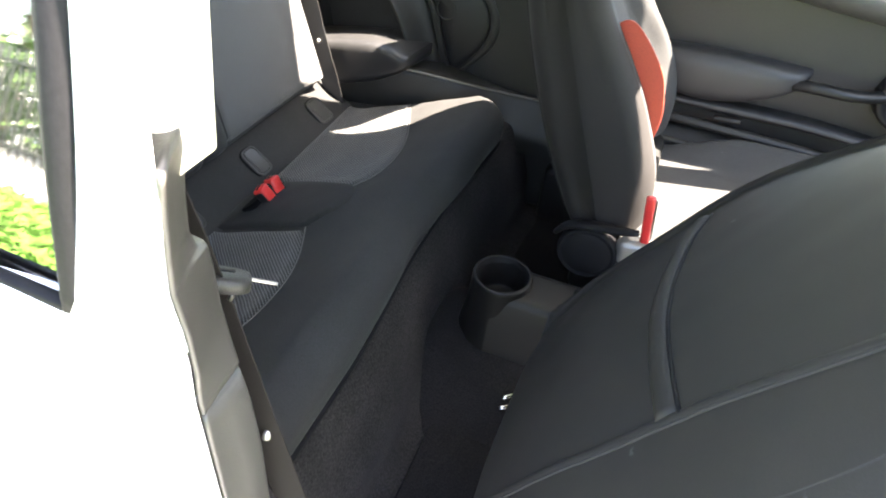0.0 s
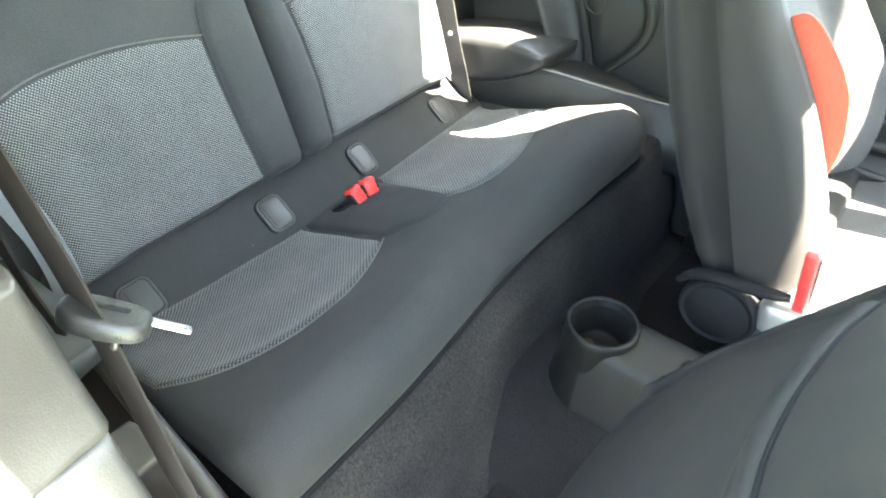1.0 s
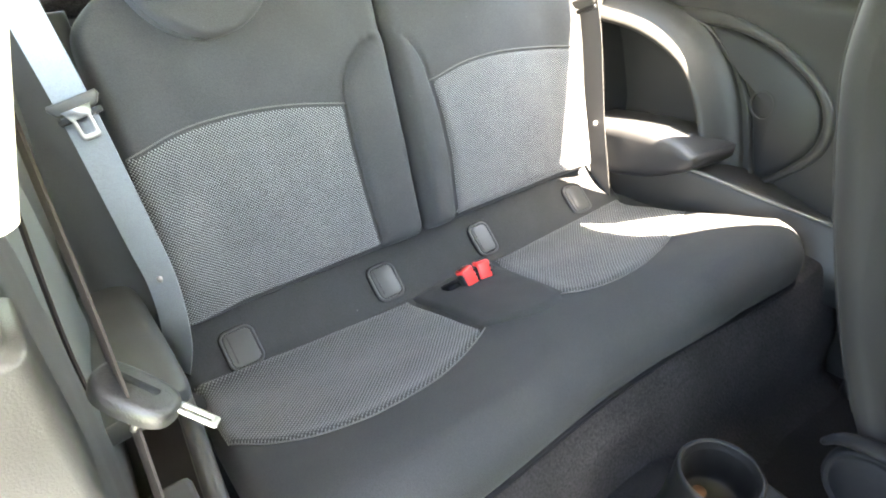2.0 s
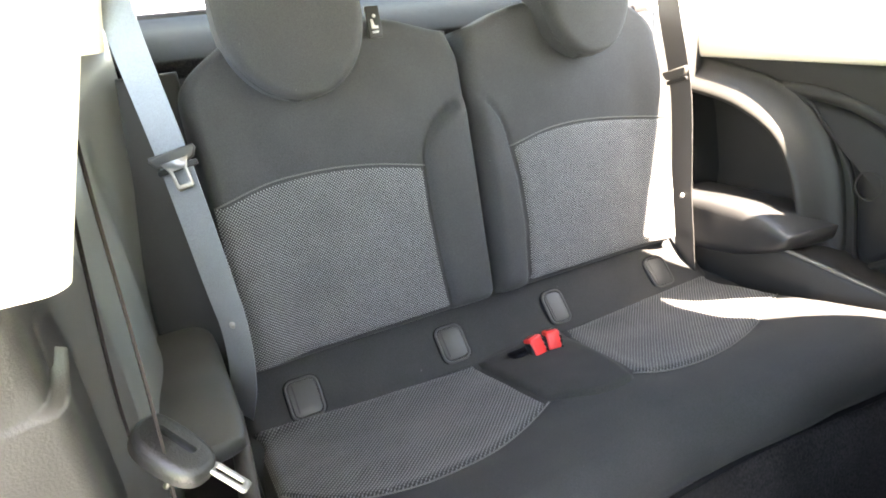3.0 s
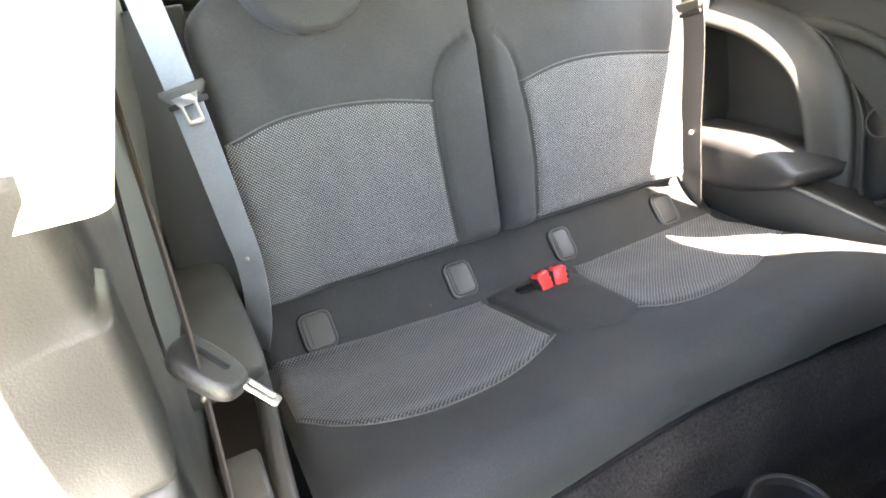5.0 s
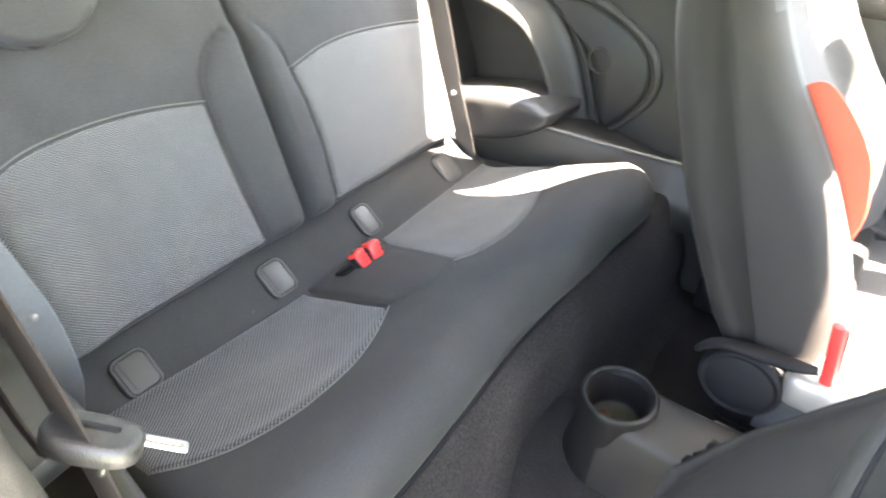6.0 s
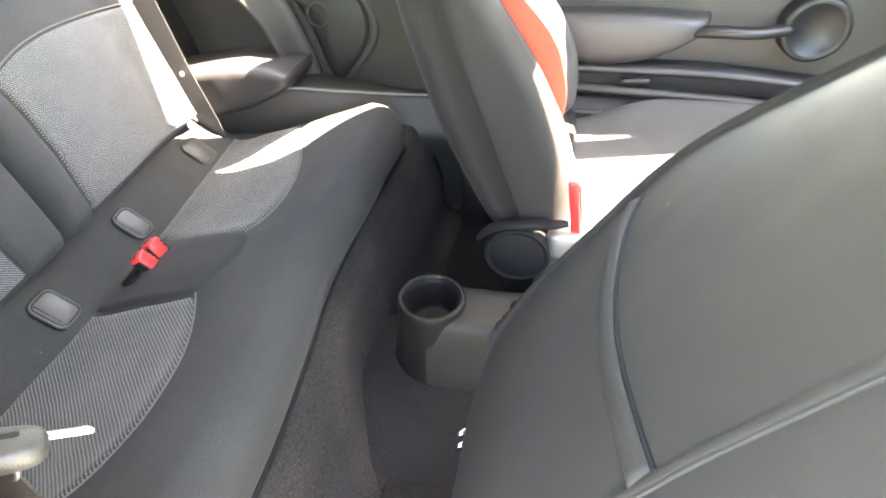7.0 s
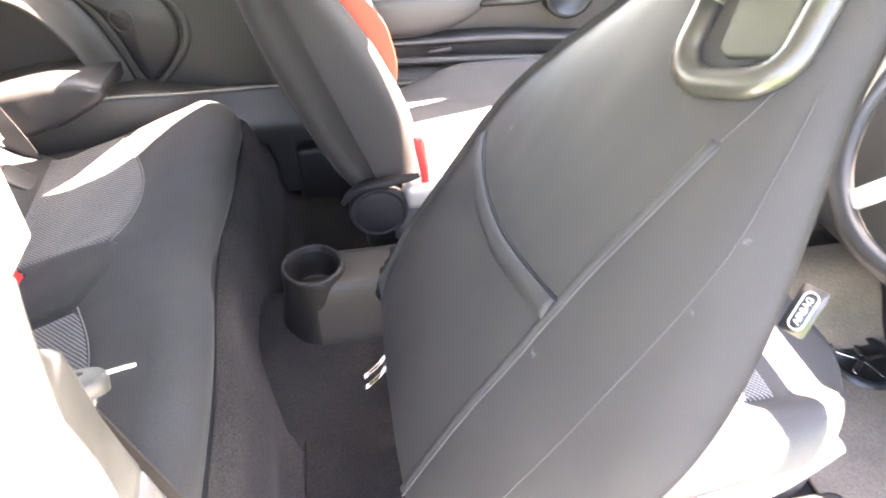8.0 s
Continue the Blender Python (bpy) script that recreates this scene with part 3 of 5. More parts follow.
def ledge(y, x0, x1, z, mat, name, label):
    """The sill under a side window; its lower edge climbs towards the front."""
    s = 1 if y > 0 else -1
    loops = []
    for x in np.linspace(x0, x1, 24):
        low = min(z - 0.012, 0.908 + 0.125 * (x + 0.23))
        pts = smooth_line([(x, y + s * 0.012, low - 0.006), (x, y, low), (x, y - s * 0.002, (low + z) / 2), (x, y + s * 0.006, z), (x, y + s * 0.035, z + 0.020), (x, y + s * 0.075, z + 0.028)], 4)
        loops.append(pts + [(x, y + s * 0.075, low - 0.006)])
    return tagged(part(name, rings(loops), mat), label, "trim", kind="structure")


# rim and ledge between the bench and the side trim
rim = smooth_line([(0.10, -0.526, 0.60), (0.17, -0.530, 0.580), (0.28, -0.540, 0.578), (0.38, -0.548, 0.575), (0.46, -0.556, 0.555), (0.505, -0.565, 0.49), (0.53, -0.575, 0.36), (0.545, -0.58, 0.22)], 6)
bench_trim = thing("trim_bench_side", "dark plastic sill trim along the bench's end", "trim", kind="structure")
part("rim", tube(rim, 0.013, 10), TRIM_BROWN, bench_trim)
loops = []
for p in rim:
    loops.append([p + Vector((0, -0.004, -0.006)), p + Vector((0, -0.012, -0.045)), p + Vector((0, -0.085, -0.055)), p + Vector((0, -0.085, -0.14)), p + Vector((0, 0.004, -0.14))])
part("ledge", rings(loops), TRIM_BROWN, bench_trim)
part("box_front", box((0.075, 0.05, 0.10), (0.345, -0.585, 0.575), bevel=0.008), TRIM_BROWN, bench_trim)


ledge(FAR - 0.020, -0.60, 0.60, 0.985, CREAM, "trim_far_ledge", "cream ledge under the far quarter window")


# ---- pillar trims ----
def pillar_trim():
    loops = []
    for f in np.linspace(0, 1, 16):
        z = 0.992 + 0.37 * f
        y = -(0.615 - 0.24 * (z - 0.985))
        w0, w1 = 0.325 + 0.03 * f, 0.552 - 0.03 * f
        r = 0.02 + 0.03 * math.exp(-f * 14)
        w0 += 0.05 * math.exp(-f * 22)
        loops.append([(a, y - 0.014 + b + 0.020 * sm(a, 0.46, 0.52) * (b > 0), z + 0.09 * sm(a, 0.25, 0.56) * (1 - f)) for a, b in round_rect(w1 - w0, 0.033, 0.012, 6, (w0 + w1) / 2, 0)])
    return rings(loops)


upper = thing("pillar_trim", "cream plastic upper trim of the door pillar", "trim", kind="structure")
part("panel", pillar_trim(), CREAM, upper)
rear_trim = thing("rear_pillar_trim", "cream plastic trim round the rear belt outlet", "trim", kind="structure")
part("panel", pillar((-0.34, -0.585, 1.065), (-0.34, -0.525, 1.37), 0.36, 0.36, 0.05, 0.05), CREAM, rear_trim)
far_trim = thing("far_pillar_trim", "cream plastic trim of the far door pillar", "trim", kind="structure")
part("panel", pillar((0.435, 0.640, 0.99), (0.466, 0.528, 1.37), 0.20, 0.126, 0.035, 0.035), CREAM, far_trim)


# ---- rear bench ----
PROFILE = smooth_line([(-0.07, 0, 0.585), (-0.04, 0, 0.545), (0.0, 0, 0.505), (0.035, 0, 0.484), (0.07, 0, 0.481), (0.15, 0, 0.507), (0.26, 0, 0.546), (0.36, 0, 0.585), (0.43, 0, 0.608), (0.50, 0, 0.61)], 8)
PX, PZ = [p.x for p in PROFILE], [p.z for p in PROFILE]


def cush_z(x, y):
    """The height of the bench's top."""
    z = float(np.interp(x, PX, PZ))
    mid = math.exp(-(y / 0.085) ** 4)
    z += 0.022 * mid * sm(x, 0.03, 0.12) * (1 - sm(x, 0.22, 0.40))
    bucket = math.exp(-((abs(y) - 0.29) / 0.15) ** 4) * sm(x, 0.05, 0.14) * (1 - sm(x, 0.26, 0.36))
    z -= 0.010 * bucket
    z -= 0.022 * math.exp(-(y / 0.12) ** 2) * sm(x, 0.33, 0.45)
    z += 0.0016 * noise.noise((x * 16, y * 11, 5)) + 0.0008 * noise.noise((x * 38, y * 30, 2))
    return z


def corner(y):
    """How far the bench's front draws back at its rounded ends."""
    t = min(1.0, max(0.0, (y - 0.45) / 0.08))
    return 0.08 * (1 - math.sqrt(max(0.0, 1 - t * t)))


def bench_front(y):
    return 0.485 - 0.028 * math.exp(-(y / 0.13) ** 2) - corner(y)


def crease(y):
    """Where the cushion meets the carpeted riser."""
    return 0.456 + 0.022 * sm(abs(y - 0.08), 0.05, 0.42)


def bench_body():
    loops = []
    ys = spread(-0.515, 0.53, 70, 0.03)
    for y in ys:
        d = min(y + 0.515, 0.53 - y)
        drop = 0.03 - math.sqrt(max(0, 0.03 ** 2 - (0.03 - min(d, 0.03)) ** 2))
        xf = bench_front(y) - drop * 0.6
        top = []
        for x in np.linspace(-0.07, xf - 0.058, 46):
            top.append(Vector((x, y, cush_z(x, y) - drop)))
        e = top[-1]
        for k in range(1, 8):
            a = math.pi * 0.56 * k / 7
            top.append(Vector((e.x + 0.058 * math.sin(a), y, e.z - 0.052 * (1 - math.cos(a)))))
        low, cx = top[-1], crease(y) - corner(y) - drop * 0.6
        for f in (0.35, 0.7):
            top.append(Vector((low.x + (cx + 0.006 - low.x) * f, y, low.z + (0.522 - low.z) * f)))
        top.append(Vector((cx + 0.003, y, 0.5185)))
        top.append(Vector((cx - 0.004, y, 0.5150)))
        top.append(Vector((cx - 0.020, y, 0.5145)))
        top.append(Vector((cx - 0.045, y, 0.514)))
        loops.append(top + [Vector((-0.07, y, 0.47))])
    return rings(loops)


def riser():
    loops = []
    for y in np.linspace(-0.62, 0.64, 50):
        c = crease(y)
        pts = smooth_line([(c - 0.05, y, 0.500), (c - 0.026, y, 0.498), (c - 0.006, y, 0.492), (c + 0.007, y, 0.474), (c + 0.022, y, 0.440), (c + 0.034, y, 0.39), (c + 0.054, y, 0.325), (0.535, y, 0.26), (0.555, y, 0.225), (0.60, y, 0.212)], 4)
        pts = [p + Vector((0.004 * noise.noise((p.y * 6, p.z * 6, 3)), 0, 0)) for p in pts]
        loops.append(pts + [p - Vector((0.03, 0, 0.02)) for p in pts[::-1]])
    return rings(loops)


tagged(part("wall_riser", riser(), CLOTH_RISER), "charcoal carpeted riser below the rear bench", "wall", kind="structure")


bench = thing("rear_bench_cushion", "black cloth rear bench cushion with woven mesh inserts", "car seat")
part("cushion", bench_body(), BENCH_CLOTH_SHADED, bench)
# A black tube paints the crease's shade under the cushion lip.
part("piping", tube([Vector((crease(y) - corner(y) + 0.001, y, 0.5095)) for y in np.linspace(-0.505, 0.515, 60)], 0.0062, 8), RUBBER, bench, "black tube painting the shade in the crease below the cushion")


LEFT_FRONT = smooth_line([(-0.088, 0.262, 0), (-0.17, 0.298, 0), (-0.25, 0.318, 0), (-0.33, 0.315, 0), (-0.40, 0.292, 0), (-0.455, 0.258, 0), (-0.500, 0.210, 0)], 6)
RIGHT_FRONT = smooth_line([(0.055, 0.288, 0), (0.15, 0.314, 0), (0.23, 0.312, 0), (0.30, 0.296, 0), (0.38, 0.268, 0), (0.45, 0.240, 0), (0.507, 0.214, 0)], 6)


def seat_insert(sign):
    """The mesh panel in the bench: straight at the back, with a bowed front edge."""
    line = LEFT_FRONT if sign < 0 else RIGHT_FRONT
    (y_in, back_in), (y_out, back_out) = ((-0.098, 0.050), (-0.500, 0.026)) if sign < 0 else ((0.108, 0.048), (0.507, 0.036))
    nv, nu = 26, len(line) - 1
    rows = []
    for j in range(nv + 1):
        v = j / nv
        row = []
        for i in range(nu + 1):
            u = i / nu
            rear = Vector((back_in + (back_out - back_in) * u, y_in + (y_out - y_in) * u, 0))
            p = rear.lerp(Vector((line[i].y, line[i].x, 0)), v)
            rim = min(min(v, 1 - v) * 0.2, min(u, 1 - u) * 0.4)
            row.append(Vector((p.x, p.y, cush_z(p.x, p.y) + 0.0046 - 0.008 * (1 - sm(rim, 0, 0.006)))))
        rows.append(row)
    return rings(rows, closed=False), rows[-1]


for sign in (-1, 1):
    skin, edge = seat_insert(sign)
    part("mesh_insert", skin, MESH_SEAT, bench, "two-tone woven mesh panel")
    part("stitching", tube([p + Vector((0, 0, 0.0048)) for p in edge], 0.0012, 6), THREAD, bench)


rows = []
for j in range(25):
    v = j / 24
    row = []
    for i in range(25):
        u = i / 24
        rear = Vector((0.050, -0.098, 0)).lerp(Vector((0.048, 0.106, 0)), u) - Vector((0.010 * math.sin(math.pi * u), 0, 0))
        fore = Vector((0.263, -0.088, 0)).lerp(Vector((0.305, 0.047, 0)), u) + Vector((0.026 * math.sin(math.pi * u), 0, 0))
        p = rear.lerp(fore, v)
        rim = min(min(v, 1 - v) * 0.24, min(u, 1 - u) * 0.18)
        row.append(Vector((p.x, p.y, cush_z(p.x, p.y) + 0.0060 - 0.011 * (1 - sm(rim, 0, 0.006)))))
    rows.append(row)
part("centre_panel", rings(rows, closed=False), PANEL_CLOTH, bench, "plain cloth panel round the buckles")


def on_bench(cx, cy):
    """A frame on the bench's sloping rear strip: a across, b up the slope, d out of it."""
    e = 0.01
    n = Vector((-(cush_z(cx + e, cy) - cush_z(cx - e, cy)) / (2 * e), 0, 1)).normalized()
    up = Vector((0, 1, 0)).cross(n).normalized() * -1
    c = Vector((cx, cy, cush_z(cx, cy)))
    return lambda a, b, d: c + Vector((0, 1, 0)) * a + up * b + n * d


for y, w, x in ((-0.407, 0.060, 0.006), (-0.120, 0.057, 0.002), (0.120, 0.050, 0.002), (0.399, 0.057, 0.002)):
    place = on_bench(x, y)
    cover = part("anchor_cover", frame_plate(round_rect(w, 0.073, 0.016), round_rect(w - 0.009, 0.064, 0.012), -0.004, 0.0070, place), COVER_GREY, bench, "grey plastic child-seat anchor cover")
    part("backing", plate(round_rect(w + 0.004, 0.077, 0.018), -0.006, 0.0042, place), RUBBER, cover)
    part("flap", plate(round_rect(w - 0.0115, 0.0615, 0.011), -0.004, 0.0074, place, bevel=0.0016), COVER_GREY, cover)
    part("notch", plate(round_rect(0.0018, 0.050, 0.0008, 2, -w * 0.26, 0.002), 0.001, 0.0077, place), SMOOTH_BLACK, cover)


# ---- rear belt buckles ----
def rear_buckle(y, tilt, lean, roll):
    ob = thing("belt_buckle", "red belt buckle standing in the bench's middle pocket", "buckle", group="rear belt buckles")
    m = pose(0.124, y, 0.5245, roll, lean, tilt)
    part("housing", box((0.021, 0.033, 0.058), (0, 0, -0.003), bevel=0.005, seg=3), SMOOTH_BLACK, ob)
    part("button", box((0.0245, 0.0265, 0.048), (0.001, -0.001, 0.0075), bevel=0.004, seg=3), RED, ob, "red release button")
    part("slot", box((0.006, 0.018, 0.004), (-0.002, 0, 0.0305), bevel=0.0008), SMOOTH_BLACK, ob)
    for k in range(3):
        part("notch", box((0.004, 0.004, 0.004), (0.0125, 0.0115, 0.0 + 0.010 * k), bevel=0.0008), SMOOTH_BLACK, ob)
    ob.matrix_world = m
    return ob


rear_buckle(-0.0085, 8, -30, 8)
rear_buckle(0.0245, -8, -24, 4)
# Flat black plate in place of the hollow's shade round the buckles.
tagged(part("buckle_hollow_shade", plate(round_rect(0.096, 0.042, 0.014), -0.004, 0.0074, on_bench(0.103, -0.004)), RUBBER), "black plate painting the shaded hollow round the buckles", "pocket")


# ---- rear backrests ----
def back_place(x0=0.0):
    up = Vector((-0.296, 0, 0.955))
    out = Vector((0.955, 0, 0.296))
    base = Vector((-0.03, 0, 0.58))
    return lambda a, b, d: base + Vector((0, a, 0)) + up * b + out * d


BP = back_place()


def backrest(inner, outer):
    """One half of the split backrest. inner and outer are the places of its edges across the car."""
    s = 1 if outer > inner else -1
    ob = thing("rear_seat_half", "black cloth half of the split rear seat, upright, with woven mesh", "car seat", group="rear seat halves")
    lo, hi = min(inner, outer), max(inner, outer)

    def edge(b):
        k = sm(b, 0.40, 0.515)
        return 0.10 * k * k

    left = (lambda b: lo + (edge(b) if s < 0 else 0.012 * sm(b, 0.44, 0.51)))
    right = (lambda b: hi - (edge(b) if s > 0 else 0.012 * sm(b, 0.44, 0.51)))

    def seam_at(b):
        """How far from the split the bolster's seam runs; it closes in an arch at the top."""
        if s < 0:
            w = float(np.interp(b, (0.0, 0.09, 0.18, 0.26), (0.096, 0.103, 0.106, 0.104)))
        else:
            w = float(np.interp(b, (0.0, 0.11, 0.19, 0.26), (0.070, 0.078, 0.074, 0.064)))
        return w * math.sqrt(max(0.0, 1 - (max(0.0, b - 0.255) / 0.105) ** 2))

    def swell(a, b):
        t, w = abs(a - inner), seam_at(b)
        bolster = 0.0
        if w > 0.004 and t < w:
            bolster = 0.021 * math.sin(math.pi * (t / w) ** 0.85) ** 0.55 * min(1.0, w / 0.07)
        groove = -0.005 * math.exp(-((t - w) / 0.0055) ** 2) * (b < 0.36) * (w > 0.004)
        side = 0.02 * sm(t, 0.36, 0.45) * (1 - sm(b, 0.30, 0.48))
        return bolster + side + groove + 0.006 * math.sin(math.pi * b / 0.5) + 0.0016 * noise.noise((a * 13, b * 11, 3))

    def saddle(a, b, d):
        """The upper edge dips towards the split."""
        t = abs(a - inner)
        return BP(a, b + sm(b, 0.38, 0.515) * (-0.034 + 0.034 * sm(t, 0.0, 0.15) + 0.010 * sm(t, 0.15, 0.32)), d)

    part("pad", pad(saddle, left, right, -0.025, 0.515, 0.11, 0.022, nu=110, nv=60, bulge=swell, r_b=0.03), CLOTH, ob)
    # mesh panel with an arched top
    crown = ((0.0, 0.257), (0.25, 0.276), (0.5, 0.285), (0.76, 0.281), (1.0, 0.260)) if s < 0 else ((0.0, 0.258), (0.22, 0.276), (0.45, 0.279), (0.75, 0.267), (1.0, 0.250))
    crown = smooth_line([(u, h, 0) for u, h in crown], 6)
    rows = []
    for j in range(31):
        v = j / 30
        row = []
        for i in range(37):
            u = i / 36
            top = float(np.interp(u, [p.x for p in crown], [p.y for p in crown]))
            b = -0.012 + (top + 0.012) * v
            lo_a, hi_a = seam_at(b) + 0.001, abs(outer - inner) - 0.008
            a = inner + s * (lo_a + (hi_a - lo_a) * u)
            rim = min(min(v, 1 - v) * 0.27, min(u, 1 - u) * 0.37)
            row.append(BP(a, b, swell(a, b) + 0.0026 - 0.006 * (1 - sm(rim, 0, 0.005))))
        rows.append(row)
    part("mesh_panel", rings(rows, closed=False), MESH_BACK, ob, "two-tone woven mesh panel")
    part("stitching", tube([p + Vector((0.0042, 0, 0.002)) for p in rows[-1]], 0.0013, 6), THREAD, ob)
    # seam round the bolster, from the panel's foot over its arch to the split
    arc = []
    for b in list(np.linspace(0.0, 0.30, 24)) + list(np.linspace(0.31, 0.359, 16)):
        a = inner + s * (seam_at(b) + 0.0005)
        arc.append(BP(a, b, swell(a, b) + 0.0012))
    part("welt", tube(arc, 0.0016, 6), SEAM, ob, "dark seam round the bolster")
    return ob


backrest(-0.004, -0.482)
backrest(0.004, 0.460)


def headrest(y, wide):
    ob = thing("rear_headrest", "rounded black cloth headrest over the rear backrest", "headrest", group="rear headrests")

    def half(b):
        t = max(0.0, min(1.0, b / 0.24))
        return wide * math.sqrt(max(0.02, 1 - (1 - min(1, t * 1.9)) ** 2)) * (1 - 0.10 * sm(t, 0.7, 1.0))

    def swell(a, b):
        return 0.012 * (1 - (a / 0.14) ** 2)
    place = lambda a, b, d: BP(y + a, 0.398 + b, 0.05 + d)
    part("pad", pad(place, lambda b: -half(b), half, 0.0, 0.24, 0.085, 0.02, nu=24, nv=24, bulge=swell, r_b=0.012), CLOTH, ob)
    line = [place(-half(b) * 0.985, b, -0.014) for b in np.linspace(0.2, 0.004, 14)] + [place(half(b) * 0.985, b, -0.014) for b in np.linspace(0.004, 0.2, 14)]
    part("piping", tube(line, 0.0018, 6), CLOTH, ob)
    return ob


headrest(-0.298, 0.113)
headrest(0.258, 0.103)

for k, (ya, yb) in enumerate(((-0.60, -0.470), (0.465, 0.72))):
    fill = pad(lambda a, b, d: BP(a, b, -0.055 + d), lambda b: ya, lambda b: yb, -0.20, 0.475, 0.02, 0.008, nu=8, nv=10)
    tagged(part(f"trim_filler_{k + 1}", fill, TRIM_DARK), "dark filler panel between backrest and side trim", "trim", kind="structure")
tagged(part("wall_boot", box((0.02, 1.24, 0.80), (-1.115, 0, 0.60), bevel=0.006), TRIM_DARK), "dark trim inside the tailgate", "wall", kind="structure")
# shelf behind the backrests
tagged(part("shelf", pad(lambda a, b, d: Vector((-0.28 - b, a, 1.02 + d)), lambda b: -0.56, lambda b: 0.56, 0.0, 0.62, 0.03, 0.012, bulge=lambda a, b: 0.01 * math.sin(b * 9)), CARPET), "dark carpeted parcel shelf behind the rear seats", "shelf", kind="structure")


# ---- armrests in the rear side panels ----
def rounded_section(x, yc, zc, hy, hz, power=0.55, n=28, slant=0.0):
    """One rounded-box section of an armrest, across the car; slant draws its inner side back."""
    out = []
    for k in range(n):
        c, q = math.cos(2 * math.pi * k / n), math.sin(2 * math.pi * k / n)
        a = math.copysign(abs(c) ** power, c)
        out.append(Vector((x + slant * a, yc + hy * a, zc + hz * math.copysign(abs(q) ** power, q))))
    return out


def armrest(s, mat, label):
    """A wedge-shaped padded rest: deep at the back, thin at its blunt nose. s is the side of the car."""
    ob = thing("armrest", label, "armrest", group="rear armrests")
    inner, wall = 0.516, 0.672
    loops, seam_line = [], []
    xs = list(np.linspace(-0.19, 0.15, 20)) + [0.206 - 0.036 * math.cos(math.pi / 2 * k / 14) for k in range(0, 15)]
    for x in xs:
        top = float(np.interp(x, (-0.19, -0.10, 0.0, 0.09, 0.15, 0.20), (0.612, 0.634, 0.653, 0.665, 0.661, 0.646)))
        low = float(np.interp(x, (-0.19, 0.01, 0.10, 0.16, 0.20), (0.505, 0.517, 0.546, 0.580, 0.604)))
        close = math.sqrt(max(0.0, 1 - (max(0.0, x - 0.170) / 0.0361) ** 2.2))
        y0 = inner + 0.010 * sm(-x, 0.05, 0.19) + 0.014 * (1 - close)
        hz = (top - low) / 2 * (0.66 + 0.34 * close)
        hy = (wall - y0) / 2
        zc = (top + low) / 2 + 0.008 * (1 - close)
        loop = rounded_section(x, y0 + hy, zc, hy, hz, 0.52, 60, 0.010)
        loops.append([Vector((p.x, s * p.y, p.z)) for p in loop])
        if x < 0.19:
            seam_line.append(Vector((x - 0.010, s * (y0 + 0.0035), zc + hz * 0.42)))
    part("pad", rings(loops), mat, ob)
    part("seam", tube(seam_line, 0.0014, 6), RUBBER, ob)
    return ob


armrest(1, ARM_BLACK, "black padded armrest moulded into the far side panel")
# The near rest is its far twin with daylight put into a paler base.
armrest(-1, ARM_GREY, "black padded armrest moulded into the side panel, lightened for daylight")


# arch, shelf and speaker of the far side panel
def arch_band():
    """A broad moulded band round the armrest hollow, with its crest near the hollow."""
    inner = smooth_line([(-0.42, 0, 0.842), (-0.30, 0, 0.840), (-0.19, 0, 0.838), (-0.06, 0, 0.834), (0.049, 0, 0.800), (0.107, 0, 0.742), (0.150, 0, 0.653), (0.178, 0, 0.560), (0.195, 0, 0.470)], 6)
    outer = smooth_line([(-0.42, 0, 0.900), (-0.30, 0, 0.905), (-0.17, 0, 0.908), (0.001, 0, 0.893), (0.105, 0, 0.845), (0.176, 0, 0.761), (0.216, 0, 0.658), (0.237, 0, 0.567), (0.250, 0, 0.470)], 6)
    loops = []
    for a, b in zip(inner, outer):
        row = []
        for f, y in ((-0.30, FAR + 0.030), (-0.12, FAR - 0.016), (-0.05, FAR - 0.046), (0.02, FAR - 0.061), (0.09, FAR - 0.067), (0.17, FAR - 0.066), (0.28, FAR - 0.058), (0.45, FAR - 0.040), (0.62, FAR - 0.025), (0.80, FAR - 0.016), (0.95, FAR - 0.013), (1.0, FAR - 0.004), (1.02, FAR + 0.012)):
            p = a.lerp(b, f)
            row.append((p.x, y, p.z))
        loops.append(row + [(row[5][0], FAR + 0.034, row[5][2])])
    return rings(loops)


tagged(part("trim_arch", arch_band(), TRIM_DARK), "dark moulded band round the armrest hollow", "trim", kind="structure")
speaker = thing("speaker_panel", "dark drop-shaped loudspeaker cover in the far side panel", "speaker")
drop_line = smooth_line([(0.012, 0.893, 0), (0.085, 0.900, 0), (0.175, 0.888, 0), (0.273, 0.852, 0), (0.352, 0.798, 0), (0.386, 0.735, 0), (0.380, 0.675, 0), (0.340, 0.620, 0), (0.287, 0.572, 0), (0.258, 0.578, 0), (0.236, 0.640, 0), (0.205, 0.729, 0), (0.155, 0.805, 0), (0.085, 0.866, 0), (0.012, 0.893, 0)], 6)[:-1]
oval = [(p.x, p.y) for p in drop_line]
small = [(0.262 + (a - 0.262) * 0.80, 0.735 + (b - 0.735) * (0.80 if b > 0.735 else 0.90)) for a, b in oval]
on_far = lambda a, b, d: Vector((a, FAR - d, b))
rim_loops = []
for (a, b), (c, d) in zip(oval, small):
    wide = math.hypot(a - c, b - d)
    rim_loops.append([on_far(a + (c - a) * f, b + (d - b) * f, h) for f, h in ((-0.02, -0.012), (0.0, 0.002), (0.10, 0.007), (0.35, 0.0110), (0.65, 0.0100), (0.88, 0.005), (1.0, -0.001), (1.02, -0.012))])
part("rim", rings(rim_loops + rim_loops[:1], closed=True, caps=False), TRIM_DARK, speaker)
dome = [[on_far(a, b, -0.012) for a, b in small]]
